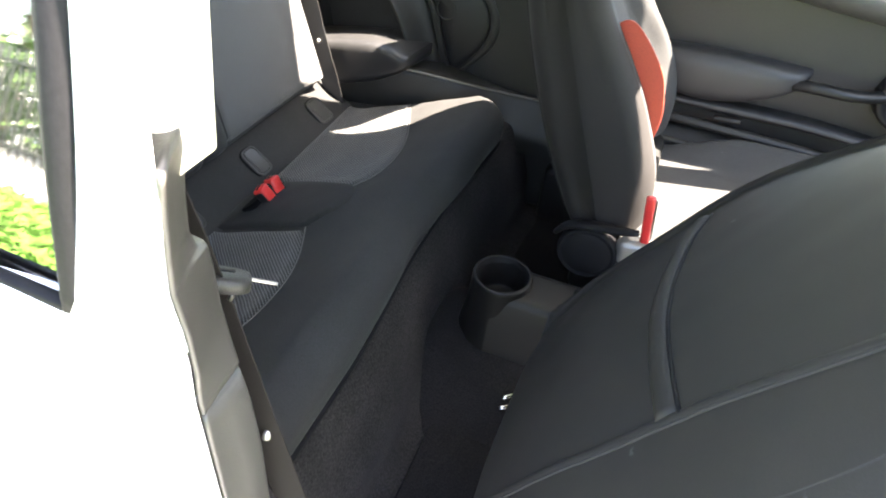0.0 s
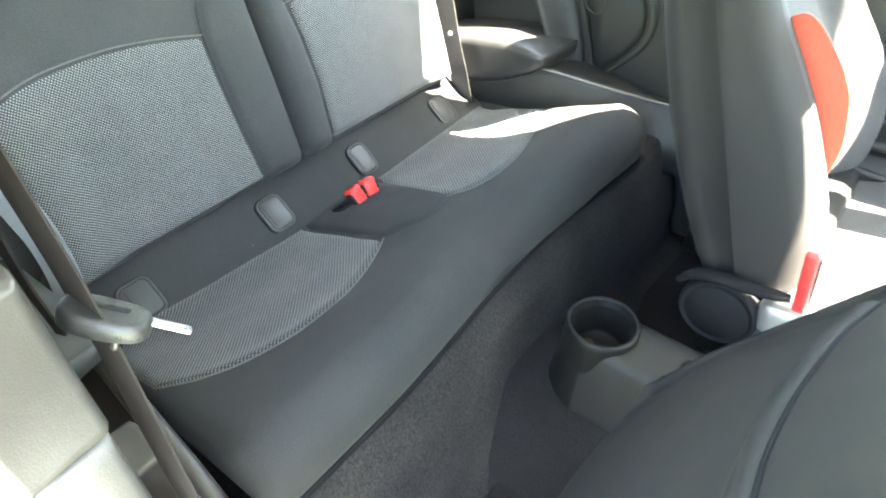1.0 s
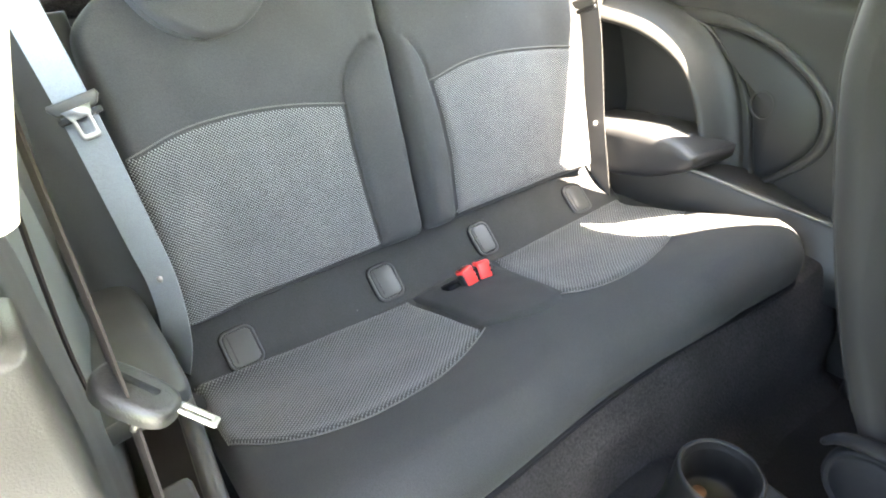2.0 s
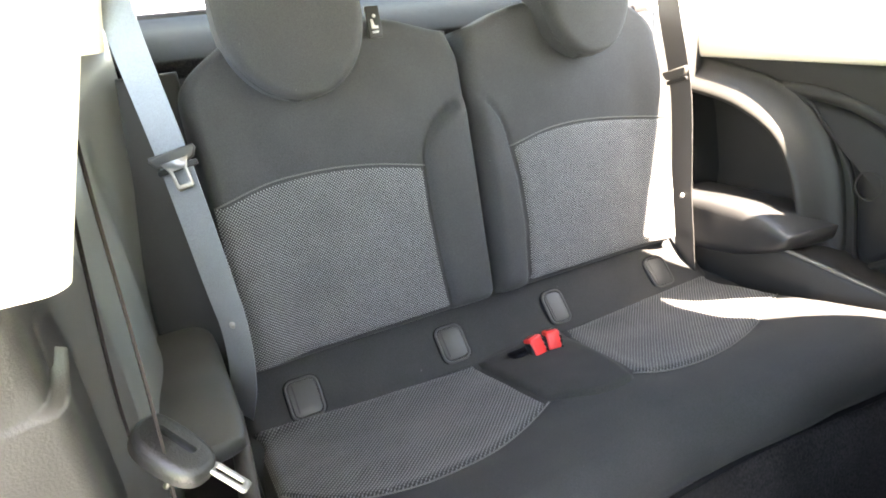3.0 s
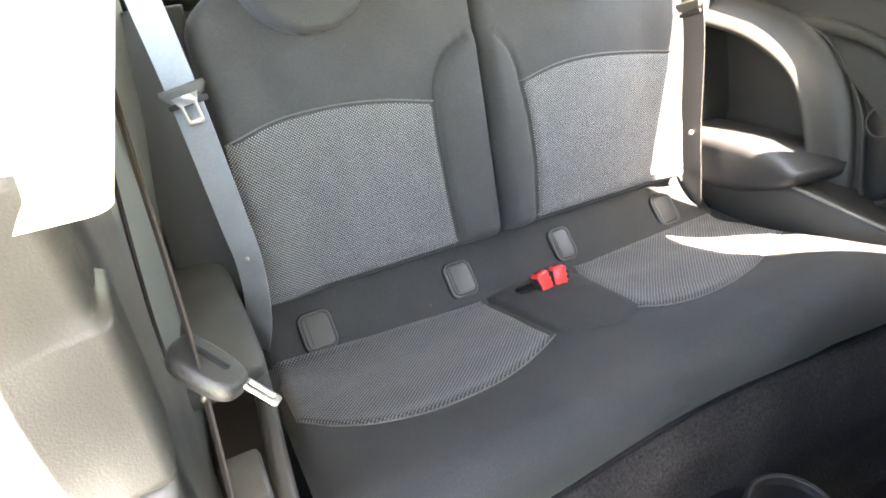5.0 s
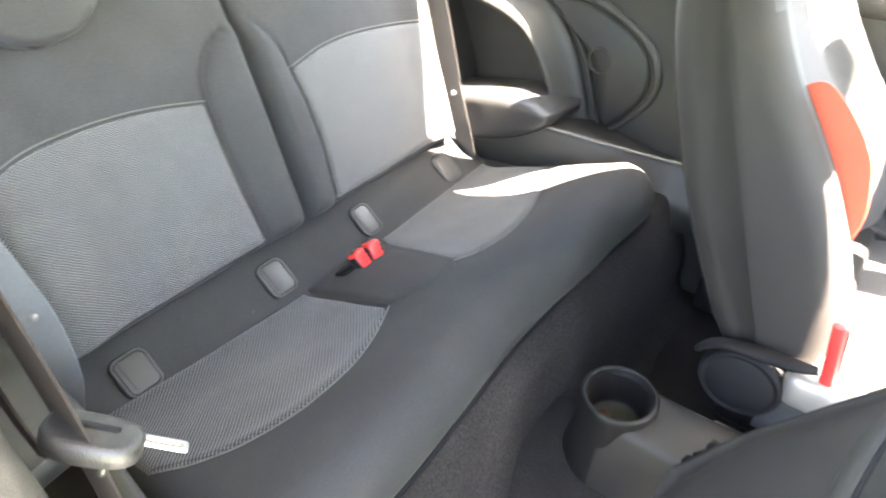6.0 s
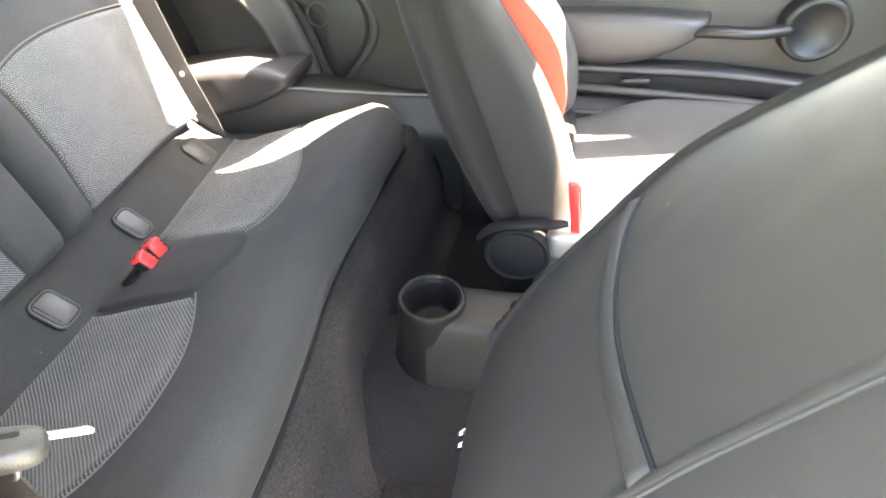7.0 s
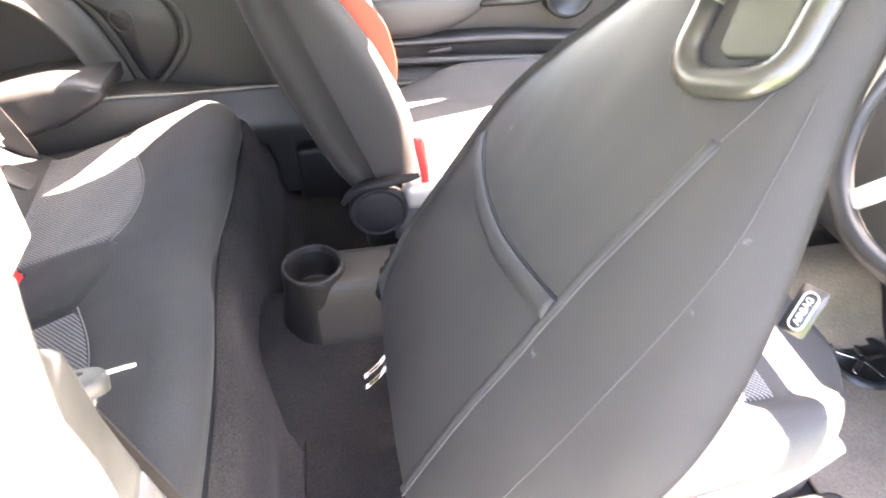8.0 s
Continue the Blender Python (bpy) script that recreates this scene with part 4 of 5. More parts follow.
for f in np.linspace(0, 1, 9):
    dome.append([on_far(0.268 + (a - 0.268) * (1 - 0.97 * f), 0.735 + (b - 0.735) * (1 - 0.97 * f), 0.001 + 0.016 * math.sin(f * math.pi / 2)) for a, b in small])
part("grille", rings(dome), PLASTIC, speaker)
part("badge_ring", frame_plate([(0.245 + 0.027 * math.cos(k * 0.2618), 0.742 + 0.030 * math.sin(k * 0.2618)) for k in range(24)], [(0.245 + 0.023 * math.cos(k * 0.2618), 0.742 + 0.026 * math.sin(k * 0.2618)) for k in range(24)], 0.012, 0.0172, on_far), TRIM_DARK, speaker)


def far_shelf():
    """The moulded shelf between bench and side panel; its ridge runs outwards past the armrest's nose."""
    ridge = smooth_line([(-0.16, 0.530, 0.575), (0.0, 0.530, 0.590), (0.12, 0.532, 0.600), (0.205, 0.542, 0.604), (0.31, 0.577, 0.588), (0.42, 0.620, 0.567), (0.54, 0.648, 0.556), (0.68, 0.655, 0.552)], 6)
    loops = []
    for p in ridge:
        foot = 0.538 + 0.35 * (p.y - 0.535)
        loops.append([(p.x, foot, 0.43), (p.x, (foot + p.y) / 2 - 0.002, (0.43 + p.z) / 2), (p.x, p.y - 0.001, p.z - 0.012), (p.x, p.y + 0.002, p.z - 0.004), (p.x, p.y + 0.008, p.z), (p.x, p.y + 0.020, p.z - 0.001), (p.x, 0.669, p.z - 0.008), (p.x, 0.669, 0.43)])
    return rings(loops)


tagged(part("trim_side_rail", far_shelf(), TRIM_DARK), "dark moulded shelf beside the bench", "trim", kind="structure")
# The ridge's highlight is painted on as a thin pale tube.
tagged(part("trim_rail_highlight", tube(smooth_line([(0.13, 0.538, 0.604), (0.205, 0.545, 0.606), (0.31, 0.580, 0.587), (0.42, 0.624, 0.566), (0.54, 0.652, 0.555), (0.66, 0.658, 0.551)], 8), 0.0046, 8, flat=0.7), TRIM_OLIVE_LIT), "pale tube painting the highlight on the side shelf's ridge", "trim", kind="structure")


# ---- belts ----
def tongue(m, ob, bare=False):
    """A belt tongue: a plastic bar and a chromed blade with a window; bare where the blade hangs out of sight."""
    put = lambda a, b, d: m @ Vector((a, b, d))
    tp = part("tongue_grip", plate([(-0.031, 0.010), (0.031, 0.010), (0.033, 0.004), (0.026, -0.007), (0.014, -0.011), (-0.014, -0.011), (-0.026, -0.007), (-0.033, 0.004)], -0.006, 0.004, put, bevel=0.003), ARM_GREY, ob, "grey plastic tongue bar")
    part("grip_foot", plate(round_rect(0.056, 0.009, 0.003, 3, 0.0, -0.015), -0.005, 0.0005, put, bevel=0.001), SMOOTH_BLACK, ob)
    outer = [(-0.019, -0.004), (0.019, -0.004), (0.016, -0.010), (0.0125, -0.018), (0.0125, -0.043), (0.009, -0.047), (-0.009, -0.047), (-0.0125, -0.043), (-0.0125, -0.018), (-0.016, -0.010)]
    inner = [(-0.0076, -0.018), (0.0076, -0.018), (0.0075, -0.019), (0.0075, -0.02), (0.0075, -0.036), (0.006, -0.039), (-0.006, -0.039), (-0.0075, -0.036), (-0.0075, -0.02), (-0.0075, -0.019)]
    if bare:
        return tp
    part("blade", frame_plate(outer, inner, 0.002, 0.0052, put), SATIN, ob, "chromed tongue blade")
    return tp


def rear_belt(points, across, at, bolt, label, width=0.047, cloth=WEBBING_SHEEN):
    ob = thing("rear_seat_belt", label, "seat belt", group="rear seat belts")
    line = smooth_line(points, 10)
    part("webbing", strap(line, width, across), cloth, ob, smooth=False)
    tongue(at, ob, cloth is WEBBING_FAR_LIT)
    part("stop_button", lathe([(0.0, 0.003), (0.005, 0.002), (0.006, 0.0), (0.006, -0.003), (0.0, -0.003)], bolt, "x", 14), SATIN, ob)
    return ob


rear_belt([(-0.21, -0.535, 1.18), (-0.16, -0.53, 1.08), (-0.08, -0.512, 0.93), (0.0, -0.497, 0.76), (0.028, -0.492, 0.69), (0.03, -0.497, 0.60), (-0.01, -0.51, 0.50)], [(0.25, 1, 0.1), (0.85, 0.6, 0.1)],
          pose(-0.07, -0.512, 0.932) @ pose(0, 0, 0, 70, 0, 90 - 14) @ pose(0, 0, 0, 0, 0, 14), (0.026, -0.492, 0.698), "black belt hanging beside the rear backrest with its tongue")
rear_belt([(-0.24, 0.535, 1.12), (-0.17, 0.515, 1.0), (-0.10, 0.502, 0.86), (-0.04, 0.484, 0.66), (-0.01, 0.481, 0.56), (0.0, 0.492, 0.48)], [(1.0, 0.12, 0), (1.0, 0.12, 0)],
          pose(-0.122, 0.498, 0.902) @ pose(0, 0, 0, 90, 0, 0) @ pose(0, 0, 0, 0, 0, 24), (-0.034, 0.480, 0.656), "dark belt beside the sunlit backrest edge with its tongue", 0.050, WEBBING_FAR_LIT)

front_belt = thing("front_seat_belt", "brown-black front belt hanging slack from the pillar with its tongue", "seat belt")
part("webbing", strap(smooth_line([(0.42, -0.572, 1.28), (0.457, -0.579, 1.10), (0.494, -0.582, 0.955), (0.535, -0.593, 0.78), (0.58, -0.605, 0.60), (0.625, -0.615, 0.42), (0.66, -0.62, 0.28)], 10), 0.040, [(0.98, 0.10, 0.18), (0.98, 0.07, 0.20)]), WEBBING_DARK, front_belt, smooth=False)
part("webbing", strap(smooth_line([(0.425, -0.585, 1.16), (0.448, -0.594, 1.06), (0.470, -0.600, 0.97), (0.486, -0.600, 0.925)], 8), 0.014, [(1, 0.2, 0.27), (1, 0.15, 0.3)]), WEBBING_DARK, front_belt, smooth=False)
g_long = (Vector((0.530, -0.556, 0.922)) - Vector((0.482, -0.594, 0.944))).normalized()
g_up = Vector((0.05, 0.42, 0.90))
g_up = (g_up - g_long * g_up.dot(g_long)).normalized()
g_side = g_up.cross(g_long)
G_AT = Vector((0.508, -0.577, 0.936))
on_grip = lambda a, b, d: G_AT + g_long * (a * 0.88) + g_side * (b * 0.88) + g_up * d
shape = [(-0.034, 0.004), (-0.033, 0.013), (-0.028, 0.018), (-0.012, 0.020), (0.010, 0.019), (0.024, 0.015), (0.030, 0.008), (0.031, -0.002), (0.028, -0.011), (0.018, -0.017), (0.000, -0.019), (-0.018, -0.017), (-0.029, -0.010), (-0.033, -0.003)]
shoe = [p for k, p in enumerate(smooth_line([(a, b, 0) for a, b in shape + shape[:1]], 4)[:-1])]
part("tongue_grip", plate([(p.x, p.y) for p in shoe], -0.007, 0.006, on_grip, bevel=0.0045), PLASTIC, front_belt, "black plastic tongue shoe")
part("grip_slot", plate(round_rect(0.034, 0.006, 0.002, 2, -0.002, 0.003), 0.004, 0.0066, on_grip), RUBBER, front_belt)
part("grip_hook", tube(smooth_line([on_grip(0.012, -0.013, -0.005), on_grip(0.013, -0.015, -0.009), on_grip(0.012, -0.014, -0.013)], 5), 0.0024, 8), HANDLE, front_belt, "small steel stop")
long_way = Vector((0.0155, 0.0168, -0.0136)).normalized()
depth_way = Vector((-0.71, 0.087, -0.70))
side_way = (depth_way * 0.93 + long_way.cross(depth_way) * 0.37)
side_way = (side_way - long_way * side_way.dot(long_way)).normalized()
BLADE_AT = Vector((0.5285, -0.5495, 0.9175))
part("blade", frame_plate(round_rect(0.014, 0.027, 0.003, 4), round_rect(0.0078, 0.020, 0.0015, 4, 0.0, -0.001), -0.0012, 0.0012, lambda a, b, d: BLADE_AT + side_way * a + long_way * b + side_way.cross(long_way) * d), SATIN, front_belt, "chromed tongue blade")
part("stop_button", lathe([(0.0, 0.003), (0.006, 0.002), (0.007, 0.0), (0.007, -0.003), (0.0, -0.003)], (0.545, -0.594, 0.758), "x", 14), SATIN, front_belt)


# ---- console with cup holder ----
console = thing("centre_console", "black plastic console end with a round cup holder", "console")
CUP = (0.629, 0.022, 0.0)
part("cup_holder", weld(lathe([(0.0, 0.421), (0.040, 0.422), (0.043, 0.426), (0.045, 0.440), (0.0475, 0.478), (0.0485, 0.4825), (0.0500, 0.4845), (0.0505, 0.4900), (0.0520, 0.4935), (0.0560, 0.4935), (0.0585, 0.4895), (0.0592, 0.480), (0.0600, 0.46), (0.064, 0.41), (0.071, 0.37), (0.078, 0.345), (0.082, 0.30)], CUP, sides=48)), CUP_BLACK, console)
loops = []
for f in np.linspace(0, 1, 30):
    x = 0.65 + 0.90 * f
    w = 0.054 + 0.016 * sm(x, 0.80, 1.05)
    top = 0.478 + 0.010 * sm(x, 0.75, 1.0)
    loop = []
    for a, b in [(-w - 0.036, 0.26), (-w - 0.022, 0.36), (-w - 0.008, 0.43), (-w, top - 0.014), (-w + 0.004, top - 0.004)] + [(v, top) for v in np.linspace(-w + 0.012, w - 0.012, 9)] + [(w - 0.004, top - 0.004), (w, top - 0.014), (w + 0.008, 0.43), (w + 0.022, 0.36), (w + 0.036, 0.26)]:
        start = CUP[0] + math.sqrt(max(0.0, 0.0565 ** 2 - a * a))
        loop.append((start + (1.55 - start) * f, CUP[1] + a, b))
    loops.append(loop)
part("console_body", rings(loops, caps=False), CONSOLE, console)


for k, (dx, dy) in enumerate(((-0.012, -0.014), (0.004, -0.022), (-0.02, 0.004))):
    tagged(part("coin", lathe([(0.0, 0.0018), (0.0095, 0.0018), (0.0102, 0.0009), (0.0095, 0.0), (0.0, 0.0)], (CUP[0] + dx, CUP[1] + dy, 0.4235 + 0.0019 * (k == 1)), "z", 20), BRASS), "small brass coin lying in the cup holder", "coin", group="coins")


# ---- front seats ----
def passenger_seat():
    ob = thing("front_passenger_seat", "grey and black cloth front passenger seat standing upright", "car seat", group="front seats")
    rear = smooth_line([(0.742, 0, 0.556), (0.708, 0, 0.570), (0.654, 0, 0.676), (0.608, 0, 0.79), (0.578, 0, 0.88), (0.555, 0, 0.965), (0.53, 0, 1.07), (0.525, 0, 1.13)], 5)
    front = smooth_line([(0.832, 0, 0.551), (0.855, 0, 0.592), (0.848, 0, 0.69), (0.797, 0, 0.81), (0.752, 0, 0.885), (0.712, 0, 0.945), (0.66, 0, 1.04), (0.60, 0, 1.13)], 5)
    ys = spread(0.128, 0.650, 26, 0.065)

    def shoulder(y, z):
        """Draws the sides in towards the top, the outer one sooner."""
        out = 0.10 * sm(z, 0.72, 0.90) + 0.06 * sm(z, 0.95, 1.13)
        inn = 0.065 * sm(z, 0.98, 1.13)
        return y - out * sm(y, 0.38, 0.65) + inn * sm(-y, -0.38, -0.128)

    def round_in(y):
        """How far the rounded sides and the hollow middle draw in: edge, centre."""
        d = min(y - 0.128, 0.650 - y)
        return 1 - math.sqrt(max(0.0, 1 - (1 - min(d, 0.065) / 0.065) ** 2)), sm(d, 0.05, 0.16)

    loops = []
    for y in ys:
        q, c = round_in(y)
        loops.append([(p.x + 0.045 * q - 0.015 * c, shoulder(y, p.z), p.z) for p in rear] + [(p.x - 0.05 * q - 0.055 * c, shoulder(y, p.z), p.z + 0.005) for p in front[::-1]])
    backrest = part("backrest", rings(loops), SEAT_GREY, ob, "grey cloth shell with a black cloth facing, paler where sun falls")
    # The facing takes paler cloth as sunlit; its border is set at the lit edge.
    backrest.data.materials.append(CLOTH)
    for face in backrest.data.polygons:
        k = face.index % len(loops[0])
        face.material_index = int(k >= len(rear) and 0.176 < face.center.y < 0.60)
    # Added box that stops sun passing under the backrest to the floor.
    part("sun_block_box", box((0.12, 0.44, 0.20), (0.80, 0.39, 0.47), bevel=0.02), PLASTIC, ob)
    for y in (0.160, 0.618):
        q, c = round_in(y)
        part("seam", tube([Vector((p.x + 0.045 * q - 0.015 * c - 0.0002, shoulder(y, p.z), p.z)) for p in rear[6:]], 0.0020, 6), SEAT_GREY, ob)
    place = lambda a, b, d: Vector((0.80 + b, 0.38 + a, 0.545 + d - 0.02 * sm(b, 0.4, 0.58)))
    part("seat_cushion", pad(place, lambda b: -0.245, lambda b: 0.245, 0.0, 0.56, 0.16, 0.05, nu=30, nv=16, bulge=lambda a, b: (0.035 if a < 0 else 0.07 * sm(b, 0.02, 0.25)) * sm(abs(a), 0.13, 0.20)), CLOTH, ob, "black cloth cushion")
    part("hinge_cover", weld(lathe([(0.0, -0.019), (0.020, -0.018), (0.036, -0.015), (0.046, -0.011), (0.049, -0.009), (0.051, -0.012), (0.055, -0.012), (0.058, -0.007), (0.059, 0.002), (0.057, 0.03)], (0.767, 0.116, 0.531), "y", 40)), RUBBER, ob, "round black hinge cover")
    lever = [Vector(p) for p in ((0.700, 0.118, 0.556), (0.716, 0.112, 0.580), (0.745, 0.107, 0.597), (0.785, 0.105, 0.603), (0.822, 0.106, 0.607), (0.848, 0.112, 0.608))]
    part("tilt_lever", tube(smooth_line(lever, 6), 0.0125, 12, flat=0.62, taper=lambda f: 0.45 + 0.65 * math.sin(math.pi * min(1.0, 0.1 + 0.86 * f)) ** 0.8), RUBBER, ob, "black tilt lever")
    part("side_shield", box((0.30, 0.045, 0.062), (0.965, 0.126, 0.556), bevel=0.02, seg=3), SATIN, ob, "grey plastic shield")
    part("rail", box((0.55, 0.04, 0.04), (1.02, 0.22, 0.28), bevel=0.006), SATIN, ob)
    part("rail", box((0.55, 0.04, 0.04), (1.02, 0.54, 0.28), bevel=0.006), SATIN, ob)
    return ob


passenger_seat()

folder = thing("document_folder", "red card folder leaning on the passenger backrest", "folder")
card = [(p.x, p.y) for p in smooth_line([(0.696, 0.925, 0), (0.724, 0.950, 0), (0.752, 0.938, 0), (0.801, 0.880, 0), (0.817, 0.835, 0), (0.824, 0.795, 0), (0.820, 0.755, 0), (0.808, 0.725, 0), (0.780, 0.780, 0), (0.745, 0.855, 0)], 4)]
on_card = lambda a, b, d: Vector((a, 0.199 - d, b))
part("cover", plate(card, 0.001, 0.004, on_card, bevel=0.0012), RED_CLOTH, folder)
part("back_cover", plate([(0.76 + (p - 0.76) * 0.97, 0.84 + (q - 0.84) * 0.97) for p, q in card], -0.003, 0.0004, on_card, bevel=0.0008), RED_CLOTH, folder)
stalk = thing("front_belt_buckle", "front belt buckle with a long red button beside the passenger seat", "buckle")
SM = pose(0.856, 0.126, 0.632, 0, -8, 0)
part("housing", box((0.016, 0.012, 0.10), (0.004, 0.006, -0.01), bevel=0.004), SMOOTH_BLACK, stalk).matrix_world = SM
part("button", box((0.017, 0.012, 0.105), (0.0, -0.003, 0.0), bevel=0.004), RED, stalk, "red release button").matrix_world = SM
boot = thing("driver_belt_buckle", "crumpled black belt buckle boot beside the console", "buckle")
loops = []
for k in range(13):
    f = k / 12
    c = Vector((0.76 + 0.035 * f, -0.062, 0.47 + 0.11 * f))
    w = 0.022 + 0.005 * math.sin(k * 2.3) + 0.006 * math.sin(f * 3)
    loops.append([c + Vector((math.cos(a) * w * 0.9, math.sin(a) * w * 0.55, 0.006 * math.sin(3 * a + k))) for a in np.linspace(0, 2 * math.pi, 14, endpoint=False)])
part("boot", rings(loops), RUBBER, boot)
part("stalk_plate", box((0.02, 0.006, 0.06), (0.775, -0.045, 0.50), pose(0, 0, 0, 0, 25), bevel=0.002), SATIN, boot)


def driver_seat():
    ob = thing("front_driver_seat", "dark charcoal driver seat tipped forward for rear access", "car seat", group="front seats")
    lean = radians(32)
    up, out = Vector((math.sin(lean), 0, math.cos(lean))), Vector((-math.cos(lean), 0, math.sin(lean)))
    base = Vector((0.665, -0.375, 0.46))
    place = lambda a, b, d: base + Vector((0, a, 0)) + up * b + out * d

    def half(b):
        return 0.288 - 0.02 * (1 - sm(b, 0.125, 0.24)) - 0.18 * sm(b, 0.42, 0.86) ** 1.2

    def swell(a, b):
        h = half(b)
        return (-0.035 if a > 0 else -0.022) * (abs(a) / h) ** 2.4 + 0.012 * sm(b, 0.0, 0.3) + 0.0022 * noise.noise((a * 9, b * 9, 7)) + 0.0009 * noise.noise((a * 24, b * 24, 1))

    def shell(a, b, d):
        """The outer side slopes in towards the face that hangs over the cushion."""
        return place(a + 0.10 * min(1.0, max(0.0, -d) / 0.12) * sm(-a, 0.02, 0.20), b, d)

    part("backrest", pad(shell, lambda b: -half(b) - 0.024, half, 0.125, 0.84, 0.12, 0.014, nu=64, nv=40, bulge=swell, r_back=0.055), VINYL, ob, "charcoal vinyl seat back")
    on = lambda a, b, e=0.001: place(a, b, swell(a, b) + e)
    # Unseen headrest, added to help stop sun on the rear floor.
    part("headrest", pad(lambda a, b, d: place(a, 0.86 + b, d - 0.03), lambda b: -0.13, lambda b: 0.13, 0.0, 0.19, 0.09, 0.035, nu=12, nv=12), VINYL, ob)
    for a in (-0.06, 0.06):
        part("headrest_post", tube([place(a, 0.80, -0.07), place(a, 0.88, -0.07)], 0.006, 8), CHROME, ob)
    # welt across the panel and stitched lines
    band = [(0.262 - 0.364 * f, 0.430 + 0.010 * f - 0.026 * math.sin(math.pi * f)) for f in np.linspace(0, 1, 40)]
    part("welt", tube([on(a, b, -0.001) for a, b in band], 0.0135, 12, flat=0.48, up=tuple(out)), VINYL, ob, "raised vinyl welt")
    part("welt_seam", tube([on(a - 0.002, b + 0.0142, 0.0002) for a, b in band], 0.0026, 6), RUBBER, ob, "dark seam beside the welt")
    ridge = smooth_line([(-0.124, 0.130, 0), (-0.116, 0.30, 0), (-0.108, 0.48, 0), (-0.110, 0.655, 0)], 14)
    part("seam_ridge", tube([on(p.x + 0.004, p.y, -0.001) for p in ridge], 0.0062, 8, flat=0.55), VINYL, ob)
    part("stitch_line", tube([on(p.x - 0.0030, p.y, 0.0003) for p in ridge], 0.0017, 6), SEAM, ob, "dark stitched seam")
    for line in ([(-0.222, 0.25, 0), (-0.212, 0.43, 0), (-0.195, 0.583, 0), (-0.163, 0.671, 0), (-0.135, 0.73, 0)], [(-0.110, 0.658, 0), (-0.112, 0.70, 0), (-0.108, 0.74, 0)]):
        part("stitch_line", tube([on(p.x, p.y, -0.0002) for p in smooth_line(line, 12)], 0.0008, 6), SEAM, ob, "dark stitched seam")
    # grab handle on the shoulder
    hp = lambda a, b, d: on(-0.046 + a * 0.88 + b * 0.47, 0.738 + b * 0.88 - a * 0.47, d)
    mid = [(a - 0.010 * sm(b, -0.02, 0.06), b) for a, b in round_rect(0.104, 0.106, 0.034, 8)]
    handle = part("grab_handle", tube([hp(a, b, 0.003) for a, b in mid + mid[:1]], 0.0140, 12, flat=0.8, up=tuple(out)), HANDLE, ob, "satin grey shoulder handle")
    part("handle_paddle", plate([(a, b) for a, b in round_rect(0.058, 0.092, 0.012, 8, -0.014, 0.014)], -0.02, 0.007, hp, bevel=0.003), PADDLE, handle, "olive-grey release paddle")
    part("handle_recess", plate(round_rect(0.100, 0.100, 0.03, 8), -0.03, -0.008, hp), SMOOTH_BLACK, handle)
    # cushion, hinge and frame
    cp = lambda a, b, d: Vector((0.84 + b, -0.385 + a, 0.54 + d - 0.02 * sm(b, 0.42, 0.58)))
    rim_of = lambda b: -0.15 if b < 0.40 else 0.12 - 0.27 * math.sqrt(max(0.0, 1 - ((b - 0.40) / 0.2155) ** 2))
    ridge_of = lambda a, b: 0.022 * sm(-a, 0.045, 0.085) + 0.022 * sm(a, 0.17, 0.20) + 0.018 * sm(b, 0.43, 0.50)
    part("seat_cushion", pad(cp, rim_of, lambda b: 0.245, 0.0, 0.614, 0.16, 0.04, nu=40, nv=26, bulge=ridge_of), CUSHION_SHADED, ob, "black cloth cushion with a rounded front")
    part("seat_insert", pad(lambda a, b, d: cp(a, b, d + 0.006), lambda b: -0.050, lambda b: 0.165, 0.06, 0.44, 0.02, 0.006, nu=14, nv=14), MESH_SEAT, ob, "woven mesh insert")
    part("side_bar", tube(smooth_line([(0.98, -0.575, 0.47), (1.10, -0.553, 0.485), (1.23, -0.531, 0.50), (1.345, -0.497, 0.507)], 6), 0.019, 12, flat=0.75), SATIN, ob, "pale grey adjuster bar")
    part("side_shield", box((0.50, 0.05, 0.13), (1.10, -0.565, 0.40), bevel=0.022, seg=3), PLASTIC, ob, "black plastic shield")
    part("seat_latch", tube(smooth_line([(0.70, -0.15, 0.35), (0.74, -0.12, 0.36), (0.76, -0.10, 0.40)], 5), 0.005, 8), CHROME, ob, "steel latch wire")
    part("seat_latch", tube(smooth_line([(0.70, -0.16, 0.33), (0.74, -0.13, 0.34), (0.76, -0.11, 0.38)], 5), 0.005, 8), CHROME, ob, "steel latch wire")
    part("rail", box((0.55, 0.04, 0.04), (1.02, -0.22, 0.28), bevel=0.006), SATIN, ob)
    part("rail", box((0.55, 0.04, 0.04), (1.02, -0.54, 0.28), bevel=0.006), SATIN, ob)
    return ob


driver_seat()


# ---- far door and front cabin ----
door = thing("far_door_armrest", "grey padded armrest with a dark pull on the far door", "armrest")
loops = []
for k in range(25):
    f = k / 24
    x = 0.755 + 0.360 * f
    swell = math.sqrt(max(0.0, 1 - (2 * f - 1) ** 4))
    top = 0.770 + 0.010 * math.sin(math.pi * f)
    low = top - 0.018 - 0.098 * math.sin(math.pi * min(1.0, 0.10 + 0.90 * f) ** 0.9) ** 0.7
    inner = FAR - 0.006 - 0.052 * swell
    loops.append(rounded_section(x, (inner + 0.690) / 2, (top + low) / 2, (0.690 - inner) / 2, (top - low) / 2, 0.62, 24))
part("pad", rings(loops), DOOR_PAD, door)
